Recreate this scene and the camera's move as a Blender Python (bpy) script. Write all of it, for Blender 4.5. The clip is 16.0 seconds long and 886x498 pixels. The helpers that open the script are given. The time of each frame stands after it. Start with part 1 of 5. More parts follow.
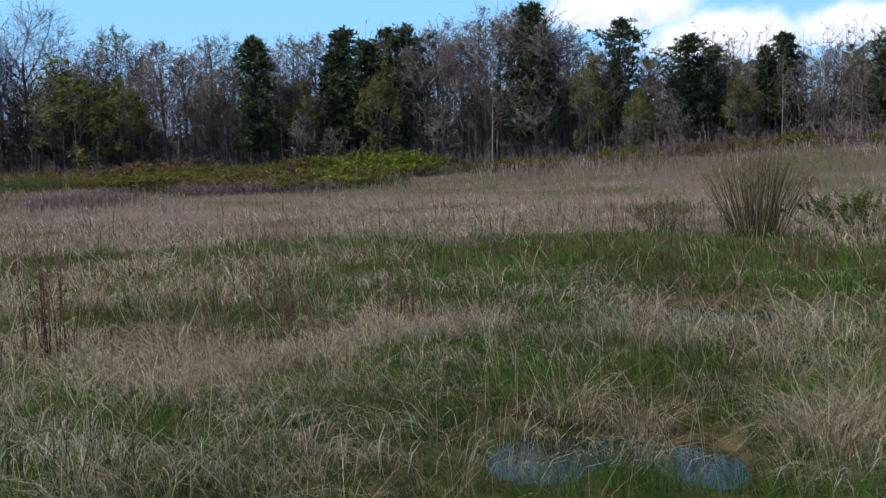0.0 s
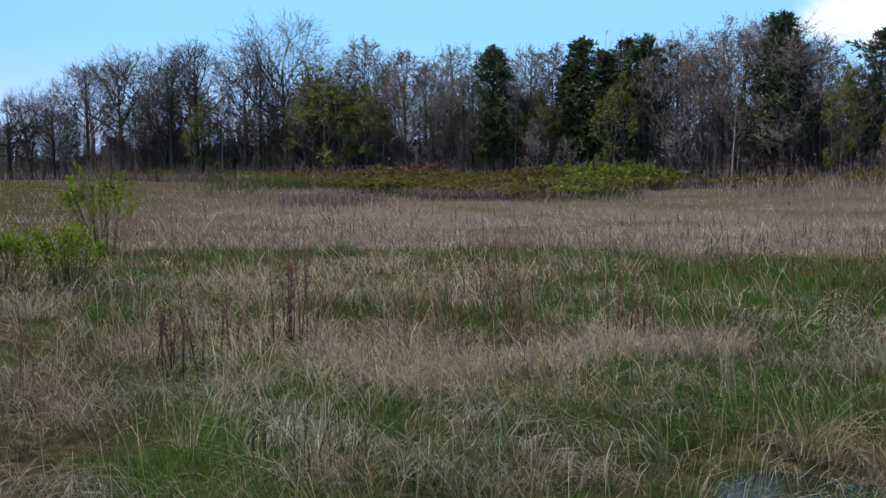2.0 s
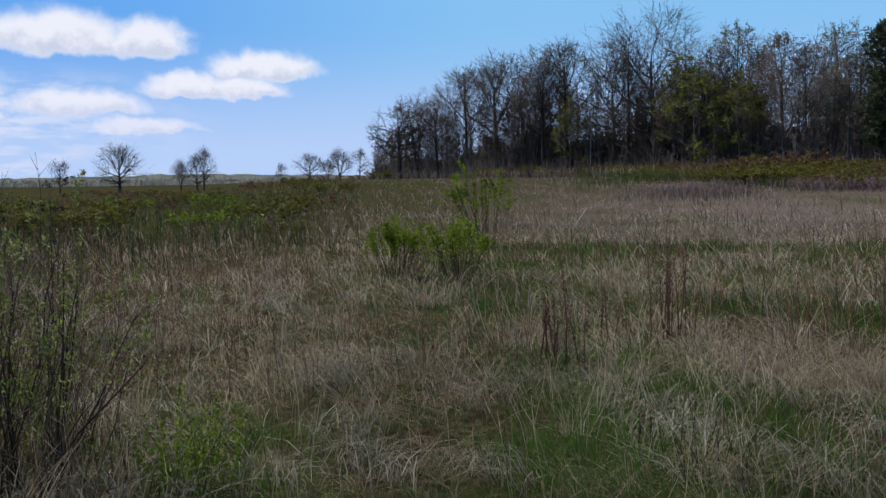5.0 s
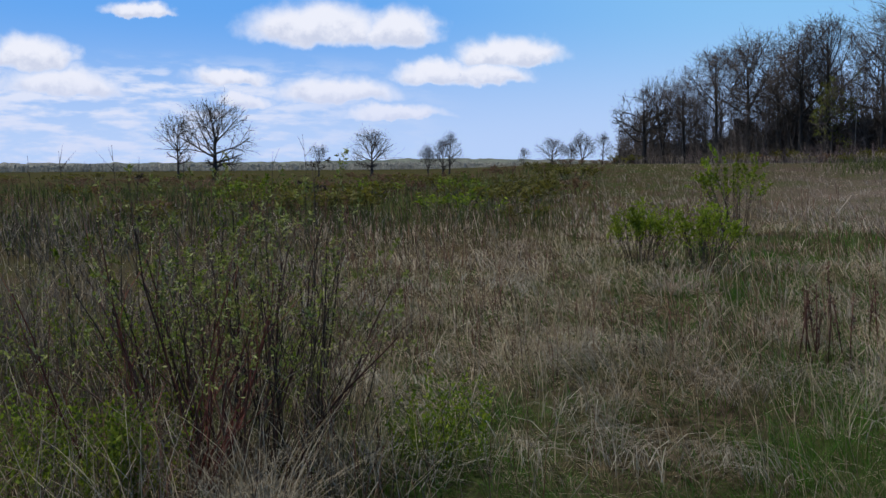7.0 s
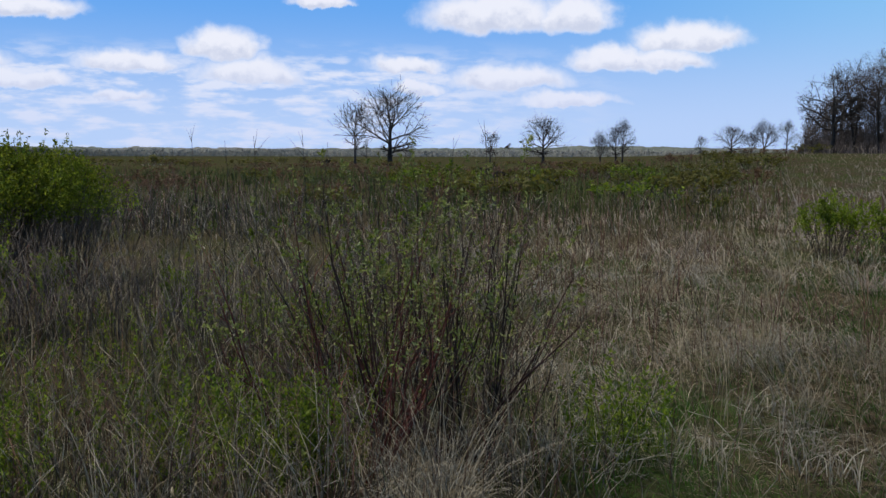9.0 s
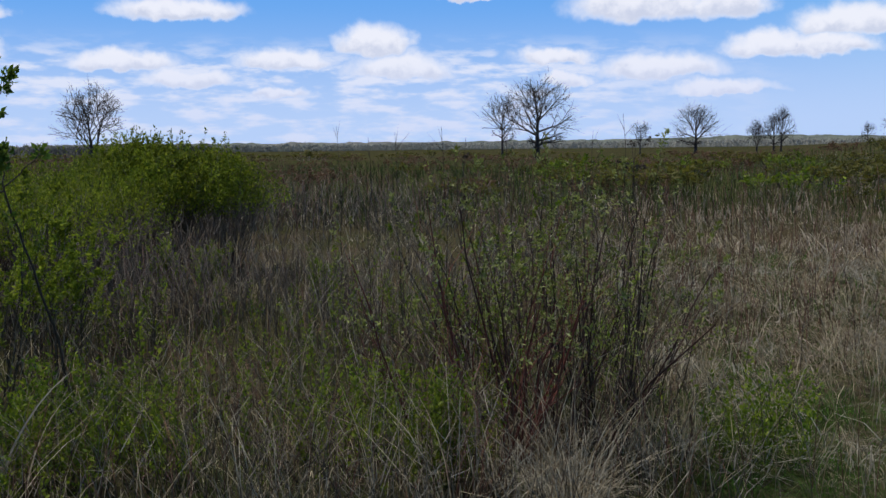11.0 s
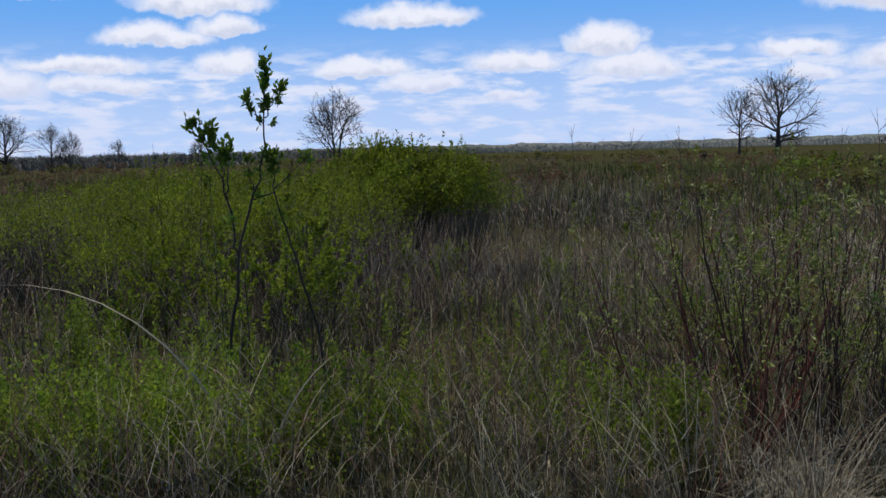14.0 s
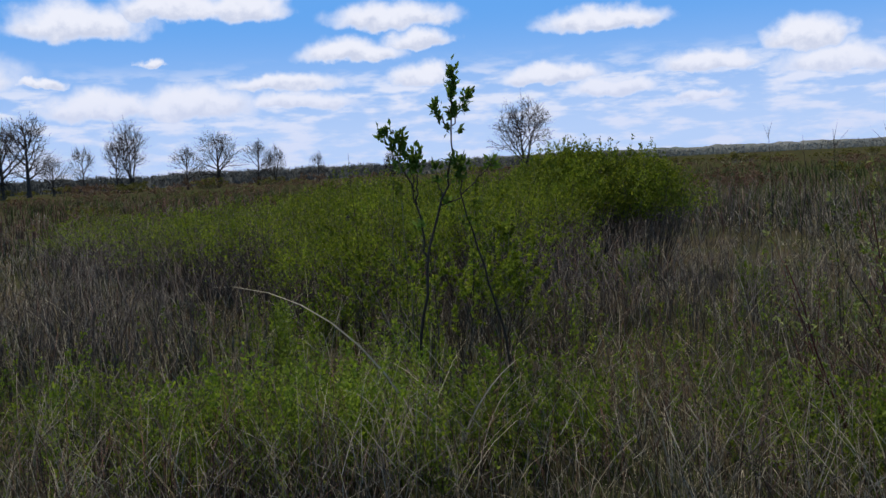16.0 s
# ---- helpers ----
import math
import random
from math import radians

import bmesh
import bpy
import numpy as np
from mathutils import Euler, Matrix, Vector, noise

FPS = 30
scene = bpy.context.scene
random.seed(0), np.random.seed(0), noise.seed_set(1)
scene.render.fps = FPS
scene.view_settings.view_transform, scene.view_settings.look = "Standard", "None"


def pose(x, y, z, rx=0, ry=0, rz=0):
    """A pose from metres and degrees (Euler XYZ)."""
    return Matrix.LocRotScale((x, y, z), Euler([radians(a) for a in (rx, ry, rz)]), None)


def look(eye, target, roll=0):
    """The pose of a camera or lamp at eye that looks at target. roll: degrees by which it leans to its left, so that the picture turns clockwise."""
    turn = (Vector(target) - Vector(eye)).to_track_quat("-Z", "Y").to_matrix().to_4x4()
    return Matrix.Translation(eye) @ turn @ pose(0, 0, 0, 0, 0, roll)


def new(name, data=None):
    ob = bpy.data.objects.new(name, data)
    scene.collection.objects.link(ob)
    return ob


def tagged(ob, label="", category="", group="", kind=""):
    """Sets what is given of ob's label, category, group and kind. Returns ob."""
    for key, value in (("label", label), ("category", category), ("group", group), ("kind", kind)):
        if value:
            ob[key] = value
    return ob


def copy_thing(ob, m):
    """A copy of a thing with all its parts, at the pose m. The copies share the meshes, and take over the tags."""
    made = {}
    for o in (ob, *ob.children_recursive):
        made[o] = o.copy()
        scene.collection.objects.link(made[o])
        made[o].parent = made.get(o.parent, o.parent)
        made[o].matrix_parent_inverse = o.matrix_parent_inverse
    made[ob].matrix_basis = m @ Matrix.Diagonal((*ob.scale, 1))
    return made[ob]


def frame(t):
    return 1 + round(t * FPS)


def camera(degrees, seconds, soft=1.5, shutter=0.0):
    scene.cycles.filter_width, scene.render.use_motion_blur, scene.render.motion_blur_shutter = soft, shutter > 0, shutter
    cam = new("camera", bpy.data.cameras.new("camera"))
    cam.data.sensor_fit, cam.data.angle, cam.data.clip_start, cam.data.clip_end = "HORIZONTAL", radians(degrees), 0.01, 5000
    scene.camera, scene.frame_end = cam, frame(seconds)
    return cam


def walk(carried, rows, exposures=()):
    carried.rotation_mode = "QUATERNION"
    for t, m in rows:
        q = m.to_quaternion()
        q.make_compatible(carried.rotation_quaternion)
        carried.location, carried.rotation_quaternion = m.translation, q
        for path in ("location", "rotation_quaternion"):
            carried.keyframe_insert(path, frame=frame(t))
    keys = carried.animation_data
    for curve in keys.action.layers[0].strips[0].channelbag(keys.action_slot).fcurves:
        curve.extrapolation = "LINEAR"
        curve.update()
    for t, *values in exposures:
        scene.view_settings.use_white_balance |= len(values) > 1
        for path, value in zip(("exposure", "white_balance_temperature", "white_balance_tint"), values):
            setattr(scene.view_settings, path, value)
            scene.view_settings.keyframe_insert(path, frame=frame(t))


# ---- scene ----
cam = camera(50.54, 16.0, soft=1.5)
ROWS = [
    (0.0, 0.002, 0.001, 1.601, 85.31, 1.64, 0.19),
    (0.5, -0.022, 0.045, 1.599, 85.55, 0.72, 3.81),
    (1.0, -0.038, 0.059, 1.600, 85.80, -0.13, 7.37),
    (1.5, -0.050, 0.058, 1.591, 86.02, -0.63, 10.82),
    (2.0, -0.063, 0.062, 1.588, 86.03, -0.69, 14.17),
    (2.5, -0.085, 0.057, 1.590, 85.89, -0.49, 17.61),
    (3.0, -0.098, 0.035, 1.596, 85.81, -0.14, 21.23),
    (3.5, -0.112, 0.018, 1.596, 85.80, 0.16, 24.91),
    (4.0, -0.124, 0.001, 1.601, 85.78, 0.50, 28.69),
    (4.5, -0.134, -0.026, 1.606, 85.72, 0.60, 32.43),
    (5.0, -0.128, -0.064, 1.603, 85.63, 0.61, 36.21),
    (7.5, -0.224, -0.052, 1.576, 84.63, 0.18, 53.72),
    (8.0, -0.233, -0.072, 1.577, 84.46, -0.01, 56.16),
    (8.5, -0.252, -0.086, 1.578, 84.26, -0.10, 58.72),
    (9.0, -0.262, -0.096, 1.575, 84.07, -0.14, 61.22),
    (11.5, -0.171, -0.046, 1.594, 83.63, 0.84, 72.20),
    (12.0, -0.148, -0.061, 1.596, 83.63, 0.95, 74.21),
    (12.5, -0.116, -0.087, 1.603, 83.64, 1.01, 76.31),
    (13.0, -0.091, -0.114, 1.599, 83.70, 1.05, 78.63),
    (13.5, -0.076, -0.123, 1.602, 83.81, 1.30, 81.28),
    (14.0, -0.061, -0.134, 1.599, 83.92, 1.49, 83.99),
    (14.5, -0.043, -0.131, 1.600, 84.01, 1.72, 86.82),
    (15.0, -0.034, -0.119, 1.596, 84.16, 2.23, 89.73),
    (15.5, -0.029, -0.119, 1.588, 84.44, 2.56, 92.59),
    (16.0, -0.029, -0.114, 1.587, 84.75, 2.93, 95.45),
]
EXPOSURES = [(0.0, 0.05), (1.5, 0.13), (3.5, -0.04), (4.5, -0.24), (5.0, -0.34), (9.0, -0.34), (16.0, -0.34)]
walk(cam, [(t, pose(x, y, z, rx, ry, rz)) for t, x, y, z, rx, ry, rz in ROWS], EXPOSURES)

# ---------------------------------------------------------------- sky and sun
SUN_AZ, SUN_EL = 114.0, 57.0    # degrees to the left of +y, degrees up
RNG = np.random.default_rng(7)


def at(az, r):
    """A place on the plan: az degrees to the left of +y, r metres out."""
    return -r * math.sin(radians(az)), r * math.cos(radians(az))


def node(tree, kind, inputs=None, **props):
    n = tree.nodes.new(kind)
    if "operation" in props:
        n.operation = props["operation"]
    if "use_clamp" in props:
        n.use_clamp = props["use_clamp"]
    if "data_type" in props:
        n.data_type = props["data_type"]
    if "blend_type" in props:
        n.blend_type = props["blend_type"]
    if "interpolation_type" in props:
        n.interpolation_type = props["interpolation_type"]
    for key, value in (inputs or {}).items():
        if isinstance(value, bpy.types.NodeSocket):
            tree.links.new(value, n.inputs[key])
        else:
            n.inputs[key].default_value = value
    return n


def math_node(tree, op, a, b=0.0, c=0.0, clamp=False):
    return node(tree, "ShaderNodeMath", {0: a, 1: b, 2: c}, operation=op, use_clamp=clamp).outputs[0]


def smooth(tree, value, lo, hi):
    n = node(tree, "ShaderNodeMapRange", {0: value, 1: lo, 2: hi, 3: 0.0, 4: 1.0}, interpolation_type="SMOOTHSTEP")
    return n.outputs[0]


def mix(tree, fac, a, b):
    n = node(tree, "ShaderNodeMix", data_type="RGBA")
    for socket, value in ((n.inputs[0], fac), (n.inputs[6], a), (n.inputs[7], b)):
        if isinstance(value, bpy.types.NodeSocket):
            tree.links.new(value, socket)
        else:
            socket.default_value = value if not isinstance(value, tuple) or len(value) == 4 else (*value, 1)
    return n.outputs[2]


# Cumulus heaps: direction (degrees left of +y, degrees up), half width, half height.
CLOUDS_EAST = [
    (-10.5, 9.4, 4.4, 1.9), (-16.5, 7.3, 4.6, 1.5), (-23.5, 7.4, 3.2, 1.4), (-31, 8.0, 5, 2.0),
    (46.9, 6.6, 3.2, 1.0), (48.4, 5.3, 2.8, 0.8), (51.2, 5.5, 2.6, 0.8), (58.3, 8.2, 4.2, 1.5),
    (53.4, 8.0, 2.6, 1.3), (57.2, 4.4, 3.7, 0.95), (53.8, 3.1, 3.2, 0.5), (68.4, 8.8, 2.0, 0.5),
]
CLOUDS_WEST = [
    (79.5, 5.1, 3.1, 0.8), (74.2, 6.2, 2.2, 1.1), (72.8, 4.6, 3.3, 1.0), (85.0, 4.0, 2.5, 0.7), (79.9, 3.0, 1.8, 0.35),
    (63.4, 5.2, 2.4, 0.6), (62.6, 3.8, 1.6, 0.5), (85.5, 7.9, 3.7, 0.8), (96.6, 7.4, 2.1, 0.7), (100.6, 6.9, 3.2, 0.8),
    (96.5, 5.3, 2.0, 0.8), (88.7, 4.9, 3.5, 0.65), (98.0, 8.8, 3.8, 0.9), (104.9, 5.2, 3.7, 0.55),
]
CLOUDS_SOUTH = [
    (103.7, 4.1, 3.4, 0.65), (110.0, 4.1, 3.8, 1.1), (115.9, 8.8, 3.8, 1.25), (110.9, 9.6, 3.8, 1.0), (106.8, 9.7, 2.8, 1.0),
    (118.1, 5.5, 1.3, 0.35), (115.2, 4.1, 3.4, 1.0), (112.1, 6.5, 0.8, 0.35), (107, 12.5, 6, 1.4), (72, 12.0, 6, 1.5), (124, 6, 5, 1.5),
]


def build_sky():
    world = bpy.data.worlds.new("sky")
    scene.world = world
    world.use_nodes = True
    t = world.node_tree
    t.nodes.clear()
    sky = node(t, "ShaderNodeTexSky")
    sky.sky_type, sky.sun_disc = "NISHITA", False
    sky.sun_elevation, sky.sun_rotation = radians(SUN_EL), radians(-SUN_AZ)
    sky.air_density, sky.dust_density, sky.ozone_density, sky.altitude = 1.0, 0.6, 1.6, 200
    way = node(t, "ShaderNodeTexCoord").outputs["Generated"]
    xyz = node(t, "ShaderNodeSeparateXYZ", {0: way}).outputs
    deg = 180 / math.pi
    az = math_node(t, "MULTIPLY", math_node(t, "ARCTAN2", math_node(t, "MULTIPLY", xyz[0], -1.0), xyz[1]), deg)
    el = math_node(t, "MULTIPLY", math_node(t, "ARCSINE", xyz[2]), deg)
    flat = node(t, "ShaderNodeCombineXYZ", {0: az, 1: el}).outputs[0]
    # billows: the outline of every heap is broken by noise of three sizes
    def billow(scale, detail, amount, offset):
        n = node(t, "ShaderNodeTexNoise", {"Vector": node(t, "ShaderNodeVectorMath", {0: flat, 1: (offset, offset, 0)}, operation="ADD").outputs[0],
                                           "Scale": scale, "Detail": detail, "Roughness": 0.55})
        c = node(t, "ShaderNodeVectorMath", {0: n.outputs["Color"], 1: (0.5, 0.5, 0.5)}, operation="SUBTRACT").outputs[0]
        return node(t, "ShaderNodeVectorMath", {0: c, 1: amount}, operation="MULTIPLY").outputs[0]
    warped = node(t, "ShaderNodeVectorMath", {0: flat, 1: billow(0.6, 6.0, (3.0, 1.5, 0), 3.0)}, operation="ADD").outputs[0]
    wx, wy, _ = node(t, "ShaderNodeSeparateXYZ", {0: warped}).outputs
    dense, lift = None, None
    for a, e, w, h in CLOUDS_EAST + CLOUDS_WEST + CLOUDS_SOUTH:
        u = math_node(t, "MULTIPLY_ADD", wx, 1 / w, -a / w)
        v = math_node(t, "MULTIPLY_ADD", wy, 1 / h, -(e - 0.3 * h) / h)
        tall = math_node(t, "MAXIMUM", math_node(t, "MULTIPLY", v, 0.8), math_node(t, "MULTIPLY", v, -1.9))    # flat base, domed top
        d = math_node(t, "SQRT", math_node(t, "MULTIPLY_ADD", tall, tall, math_node(t, "MULTIPLY", u, u)))
        if dense is None:
            dense, lift = d, v
            continue
        nearer = math_node(t, "LESS_THAN", d, dense)
        lift = math_node(t, "MULTIPLY_ADD", nearer, math_node(t, "SUBTRACT", v, lift), lift)
        dense = math_node(t, "MINIMUM", dense, d)
    body = smooth(t, dense, 1.28, 0.62)
    # small far heaps in rows towards the horizon, where the sky is seen through much air
    rows = node(t, "ShaderNodeTexNoise", {"Vector": node(t, "ShaderNodeVectorMath", {0: flat, 1: (0.34, 1.25, 0)}, operation="MULTIPLY").outputs[0],
                                          "Scale": 1.0, "Detail": 4.0, "Roughness": 0.55}).outputs[0]
    low = math_node(t, "MULTIPLY", smooth(t, rows, 0.43, 0.64), smooth(t, el, 6.8, 4.2))
    low = math_node(t, "MULTIPLY", low, smooth(t, math_node(t, "ABSOLUTE", math_node(t, "SUBTRACT", az, 92.0)), 44.0, 27.0))
    low = math_node(t, "MULTIPLY", low, 0.85)
    cover = math_node(t, "MAXIMUM", body, low)
    # sunlit crowns and greyer, flatter bases
    mass = node(t, "ShaderNodeTexNoise", {"Vector": flat, "Scale": 0.9, "Detail": 5.0, "Roughness": 0.6}).outputs[0]
    base = smooth(t, math_node(t, "ADD", lift, math_node(t, "MULTIPLY", math_node(t, "SUBTRACT", mass, 0.5), 2.0)), 0.45, -0.45)
    base = math_node(t, "MULTIPLY", base, smooth(t, dense, 1.05, 0.6))
    white = mix(t, math_node(t, "MULTIPLY", base, 0.8), (11.3, 11.4, 12.4), (7.2, 7.8, 9.8))
    hazed = mix(t, math_node(t, "MULTIPLY", smooth(t, el, 6.5, 0.5), 0.75), white, (7.8, 8.7, 11.8))
    # clear air: deep blue overhead, paling towards the horizon
    north = smooth(t, math_node(t, "ABSOLUTE", az), 60.0, 30.0)
    blue = mix(t, north, (1.7, 4.9, 11.0), (3.1, 6.8, 11.3))
    upper = mix(t, smooth(t, el, 12.0, 34.0), blue, sky.outputs[0])
    pale = mix(t, smooth(t, el, 9.5, 0.5), upper, (6.0, 8.0, 12.0))
    colour = mix(t, math_node(t, "MULTIPLY", cover, 0.93), pale, hazed)
    bg = node(t, "ShaderNodeBackground", {0: colour, 1: 0.1})
    node(t, "ShaderNodeOutputWorld", {0: bg.outputs[0]})


build_sky()
sun = new("sun", bpy.data.lights.new("sun", "SUN"))
sun.data.energy, sun.data.angle, sun.data.color = 4.0, radians(0.6), (1.0, 0.95, 0.88)
sun.matrix_world = look((*(30 * v for v in at(SUN_AZ, math.cos(radians(SUN_EL)))), 30 * math.sin(radians(SUN_EL))), (0, 0, 0))

# ---------------------------------------------------------------- materials


def plant_material(name, colours, rough=0.7, through_light=0.35, scale=3.0, gloss=0.25):
    """Leaf, blade or stem: each piece takes its own colour between the given ones, with soft stains along it."""
    m = bpy.data.materials.new(name)
    m.use_nodes = True
    t = m.node_tree
    t.nodes.clear()
    geo = node(t, "ShaderNodeNewGeometry")
    ramp = node(t, "ShaderNodeValToRGB", {0: geo.outputs["Random Per Island"]})
    el = ramp.color_ramp.elements
    while len(el) < len(colours):
        el.new(0.5)
    for i, c in enumerate(colours):
        el[i].position = i / max(1, len(colours) - 1)
        el[i].color = (*c, 1)
    coord = node(t, "ShaderNodeTexCoord").outputs["Object"]
    wear = node(t, "ShaderNodeTexNoise", {"Vector": coord, "Scale": scale, "Detail": 4.0}).outputs[0]
    dark = mix(t, smooth(t, wear, 0.3, 0.7), (0.62, 0.6, 0.56), (1.25, 1.25, 1.2))
    tint = node(t, "ShaderNodeMix", data_type="RGBA", blend_type="MULTIPLY")
    tint.inputs[0].default_value = 1.0
    t.links.new(ramp.outputs[0], tint.inputs[6])
    t.links.new(dark, tint.inputs[7])
    base = tint.outputs[2]
    p = node(t, "ShaderNodeBsdfPrincipled", {"Base Color": base, "Roughness": rough, "Specular IOR Level": gloss})
    out = p.outputs[0]
    if through_light:
        tr = node(t, "ShaderNodeBsdfTranslucent", {0: base})
        out = node(t, "ShaderNodeMixShader", {0: through_light, 1: out, 2: tr.outputs[0]}).outputs[0]
    node(t, "ShaderNodeOutputMaterial", {0: out})
    return m


def bark_material(name, dark, light, scale=6.0, stretch=0.25):
    m = bpy.data.materials.new(name)
    m.use_nodes = True
    t = m.node_tree
    p = t.nodes["Principled BSDF"]
    coord = node(t, "ShaderNodeTexCoord").outputs["Object"]
    v = node(t, "ShaderNodeVectorMath", {0: coord, 1: (1, 1, stretch)}, operation="MULTIPLY").outputs[0]
    n = node(t, "ShaderNodeTexNoise", {"Vector": v, "Scale": scale, "Detail": 6.0, "Roughness": 0.65}).outputs[0]
    big = node(t, "ShaderNodeTexNoise", {"Vector": coord, "Scale": 0.7, "Detail": 2.0}).outputs[0]
    c = mix(t, smooth(t, math_node(t, "ADD", math_node(t, "MULTIPLY", n, 0.7), math_node(t, "MULTIPLY", big, 0.3)), 0.35, 0.65), dark, light)
    t.links.new(c, p.inputs["Base Color"])
    p.inputs["Roughness"].default_value = 0.9
    bump = node(t, "ShaderNodeBump", {"Strength": 0.5, "Distance": 0.02, "Height": n})
    t.links.new(bump.outputs[0], p.inputs["Normal"])
    return m


def ground_material():
    """Marsh soil under the sward: wet peat, matted dead leaves, moss and new growth."""
    m = bpy.data.materials.new("marsh_soil")
    m.use_nodes = True
    t = m.node_tree
    p = t.nodes["Principled BSDF"]
    coord = node(t, "ShaderNodeTexCoord").outputs["Object"]
    fine = node(t, "ShaderNodeTexNoise", {"Vector": coord, "Scale": 9.0, "Detail": 8.0, "Roughness": 0.7}).outputs[0]
    mid = node(t, "ShaderNodeTexNoise", {"Vector": coord, "Scale": 0.55, "Detail": 5.0, "Roughness": 0.6}).outputs[0]
    wide = node(t, "ShaderNodeTexNoise", {"Vector": coord, "Scale": 0.035, "Detail": 4.0}).outputs[0]
    c = mix(t, smooth(t, fine, 0.35, 0.68), (0.02, 0.017, 0.01), (0.12, 0.09, 0.055))
    c = mix(t, math_node(t, "MULTIPLY", smooth(t, mid, 0.42, 0.62), 0.7), c, (0.035, 0.06, 0.012))
    c = mix(t, math_node(t, "MULTIPLY", smooth(t, wide, 0.45, 0.6), 0.5), c, (0.075, 0.055, 0.032))
    far = node(t, "ShaderNodeTexNoise", {"Vector": coord, "Scale": 0.014, "Detail": 5.0, "Roughness": 0.6}).outputs[0]
    c = mix(t, math_node(t, "MULTIPLY", smooth(t, far, 0.46, 0.6), 0.55), c, (0.045, 0.055, 0.016))
    # thatch of dead grass over the open field between the wet ground and the wood
    xyz = node(t, "ShaderNodeSeparateXYZ", {0: coord}).outputs
    away = math_node(t, "SQRT", math_node(t, "MULTIPLY_ADD", xyz[0], xyz[0], math_node(t, "MULTIPLY", xyz[1], xyz[1])))
    turn = math_node(t, "MULTIPLY", math_node(t, "ARCTAN2", math_node(t, "MULTIPLY", xyz[0], -1.0), xyz[1]), 57.3)
    away = math_node(t, "MULTIPLY_ADD", math_node(t, "SUBTRACT", mid, 0.5), 14.0, away)
    thatch = math_node(t, "MULTIPLY", smooth(t, away, 17.0, 32.0), smooth(t, away, 95.0, 70.0))
    thatch = math_node(t, "MULTIPLY", thatch, smooth(t, turn, 40.0, 20.0))
    broad = node(t, "ShaderNodeTexNoise", {"Vector": coord, "Scale": 0.13, "Detail": 4.0, "Roughness": 0.6}).outputs[0]
    tan = mix(t, smooth(t, fine, 0.3, 0.7), (0.1, 0.076, 0.062), (0.25, 0.2, 0.168))
    tan = mix(t, smooth(t, away, 34.0, 58.0), tan, mix(t, smooth(t, fine, 0.3, 0.7), (0.07, 0.052, 0.046), (0.17, 0.13, 0.112)))
    tan = mix(t, math_node(t, "MULTIPLY", smooth(t, broad, 0.44, 0.62), 0.75), tan, (0.075, 0.08, 0.035))
    c = mix(t, math_node(t, "MULTIPLY", thatch, 0.85), c, tan)
    t.links.new(c, p.inputs["Base Color"])
    p.inputs["Roughness"].default_value = 1.0
    p.inputs["Specular IOR Level"].default_value = 0.0
    bump = node(t, "ShaderNodeBump", {"Strength": 0.8, "Distance": 0.03, "Height": fine})
    t.links.new(bump.outputs[0], p.inputs["Normal"])
    return m


def water_material():
    m = bpy.data.materials.new("standing_water")
    m.use_nodes = True
    t = m.node_tree
    p = t.nodes["Principled BSDF"]
    coord = node(t, "ShaderNodeTexCoord").outputs["Object"]
    scum = node(t, "ShaderNodeTexNoise", {"Vector": coord, "Scale": 4.0, "Detail": 5.0}).outputs[0]
    t.links.new(mix(t, smooth(t, scum, 0.45, 0.7), (0.006, 0.007, 0.008), (0.03, 0.03, 0.02)), p.inputs["Base Color"])
    p.inputs["Roughness"].default_value = 0.05
    p.inputs["IOR"].default_value = 1.33
    ripple = node(t, "ShaderNodeTexNoise", {"Vector": coord, "Scale": 14.0, "Detail": 3.0}).outputs[0]
    bump = node(t, "ShaderNodeBump", {"Strength": 0.1, "Distance": 0.015, "Height": ripple})
    t.links.new(bump.outputs[0], p.inputs["Normal"])
    return m


GREEN = plant_material("green_blades", [(0.024, 0.08, 0.005), (0.048, 0.14, 0.009), (0.1, 0.21, 0.02)], scale=0.5)
OLIVE = plant_material("olive_blades", [(0.03, 0.055, 0.008), (0.065, 0.1, 0.015), (0.12, 0.15, 0.032)], scale=0.5)
STRAW = plant_material("straw_blades", [(0.15, 0.118, 0.066), (0.345, 0.28, 0.178), (0.63, 0.545, 0.385)], scale=0.5)
BLEACHED = plant_material("bleached_blades", [(0.3, 0.25, 0.17), (0.5, 0.43, 0.31), (0.76, 0.69, 0.55)], scale=0.5)
GREY_MAT = plant_material("grey_white_thatch", [(0.15, 0.132, 0.098), (0.3, 0.272, 0.218), (0.5, 0.465, 0.385)], scale=0.5)
PINK_STRAW = plant_material("pinkish_straw", [(0.24, 0.18, 0.132), (0.45, 0.362, 0.28), (0.7, 0.605, 0.49)], scale=0.4)
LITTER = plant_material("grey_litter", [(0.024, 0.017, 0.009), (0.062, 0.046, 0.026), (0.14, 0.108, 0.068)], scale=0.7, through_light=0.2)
GREY_STEM = plant_material("grey_stems", [(0.032, 0.026, 0.017), (0.08, 0.066, 0.047), (0.4, 0.355, 0.275)], through_light=0.0, scale=2.0)
RED_STEM = plant_material("red_brown_stems", [(0.05, 0.022, 0.015), (0.11, 0.048, 0.034), (0.19, 0.09, 0.06)], through_light=0.0, scale=2.0)
DARK_STEM = plant_material("dark_stems", [(0.028, 0.02, 0.014), (0.05, 0.036, 0.026), (0.085, 0.065, 0.05)], through_light=0.0, scale=2.0)
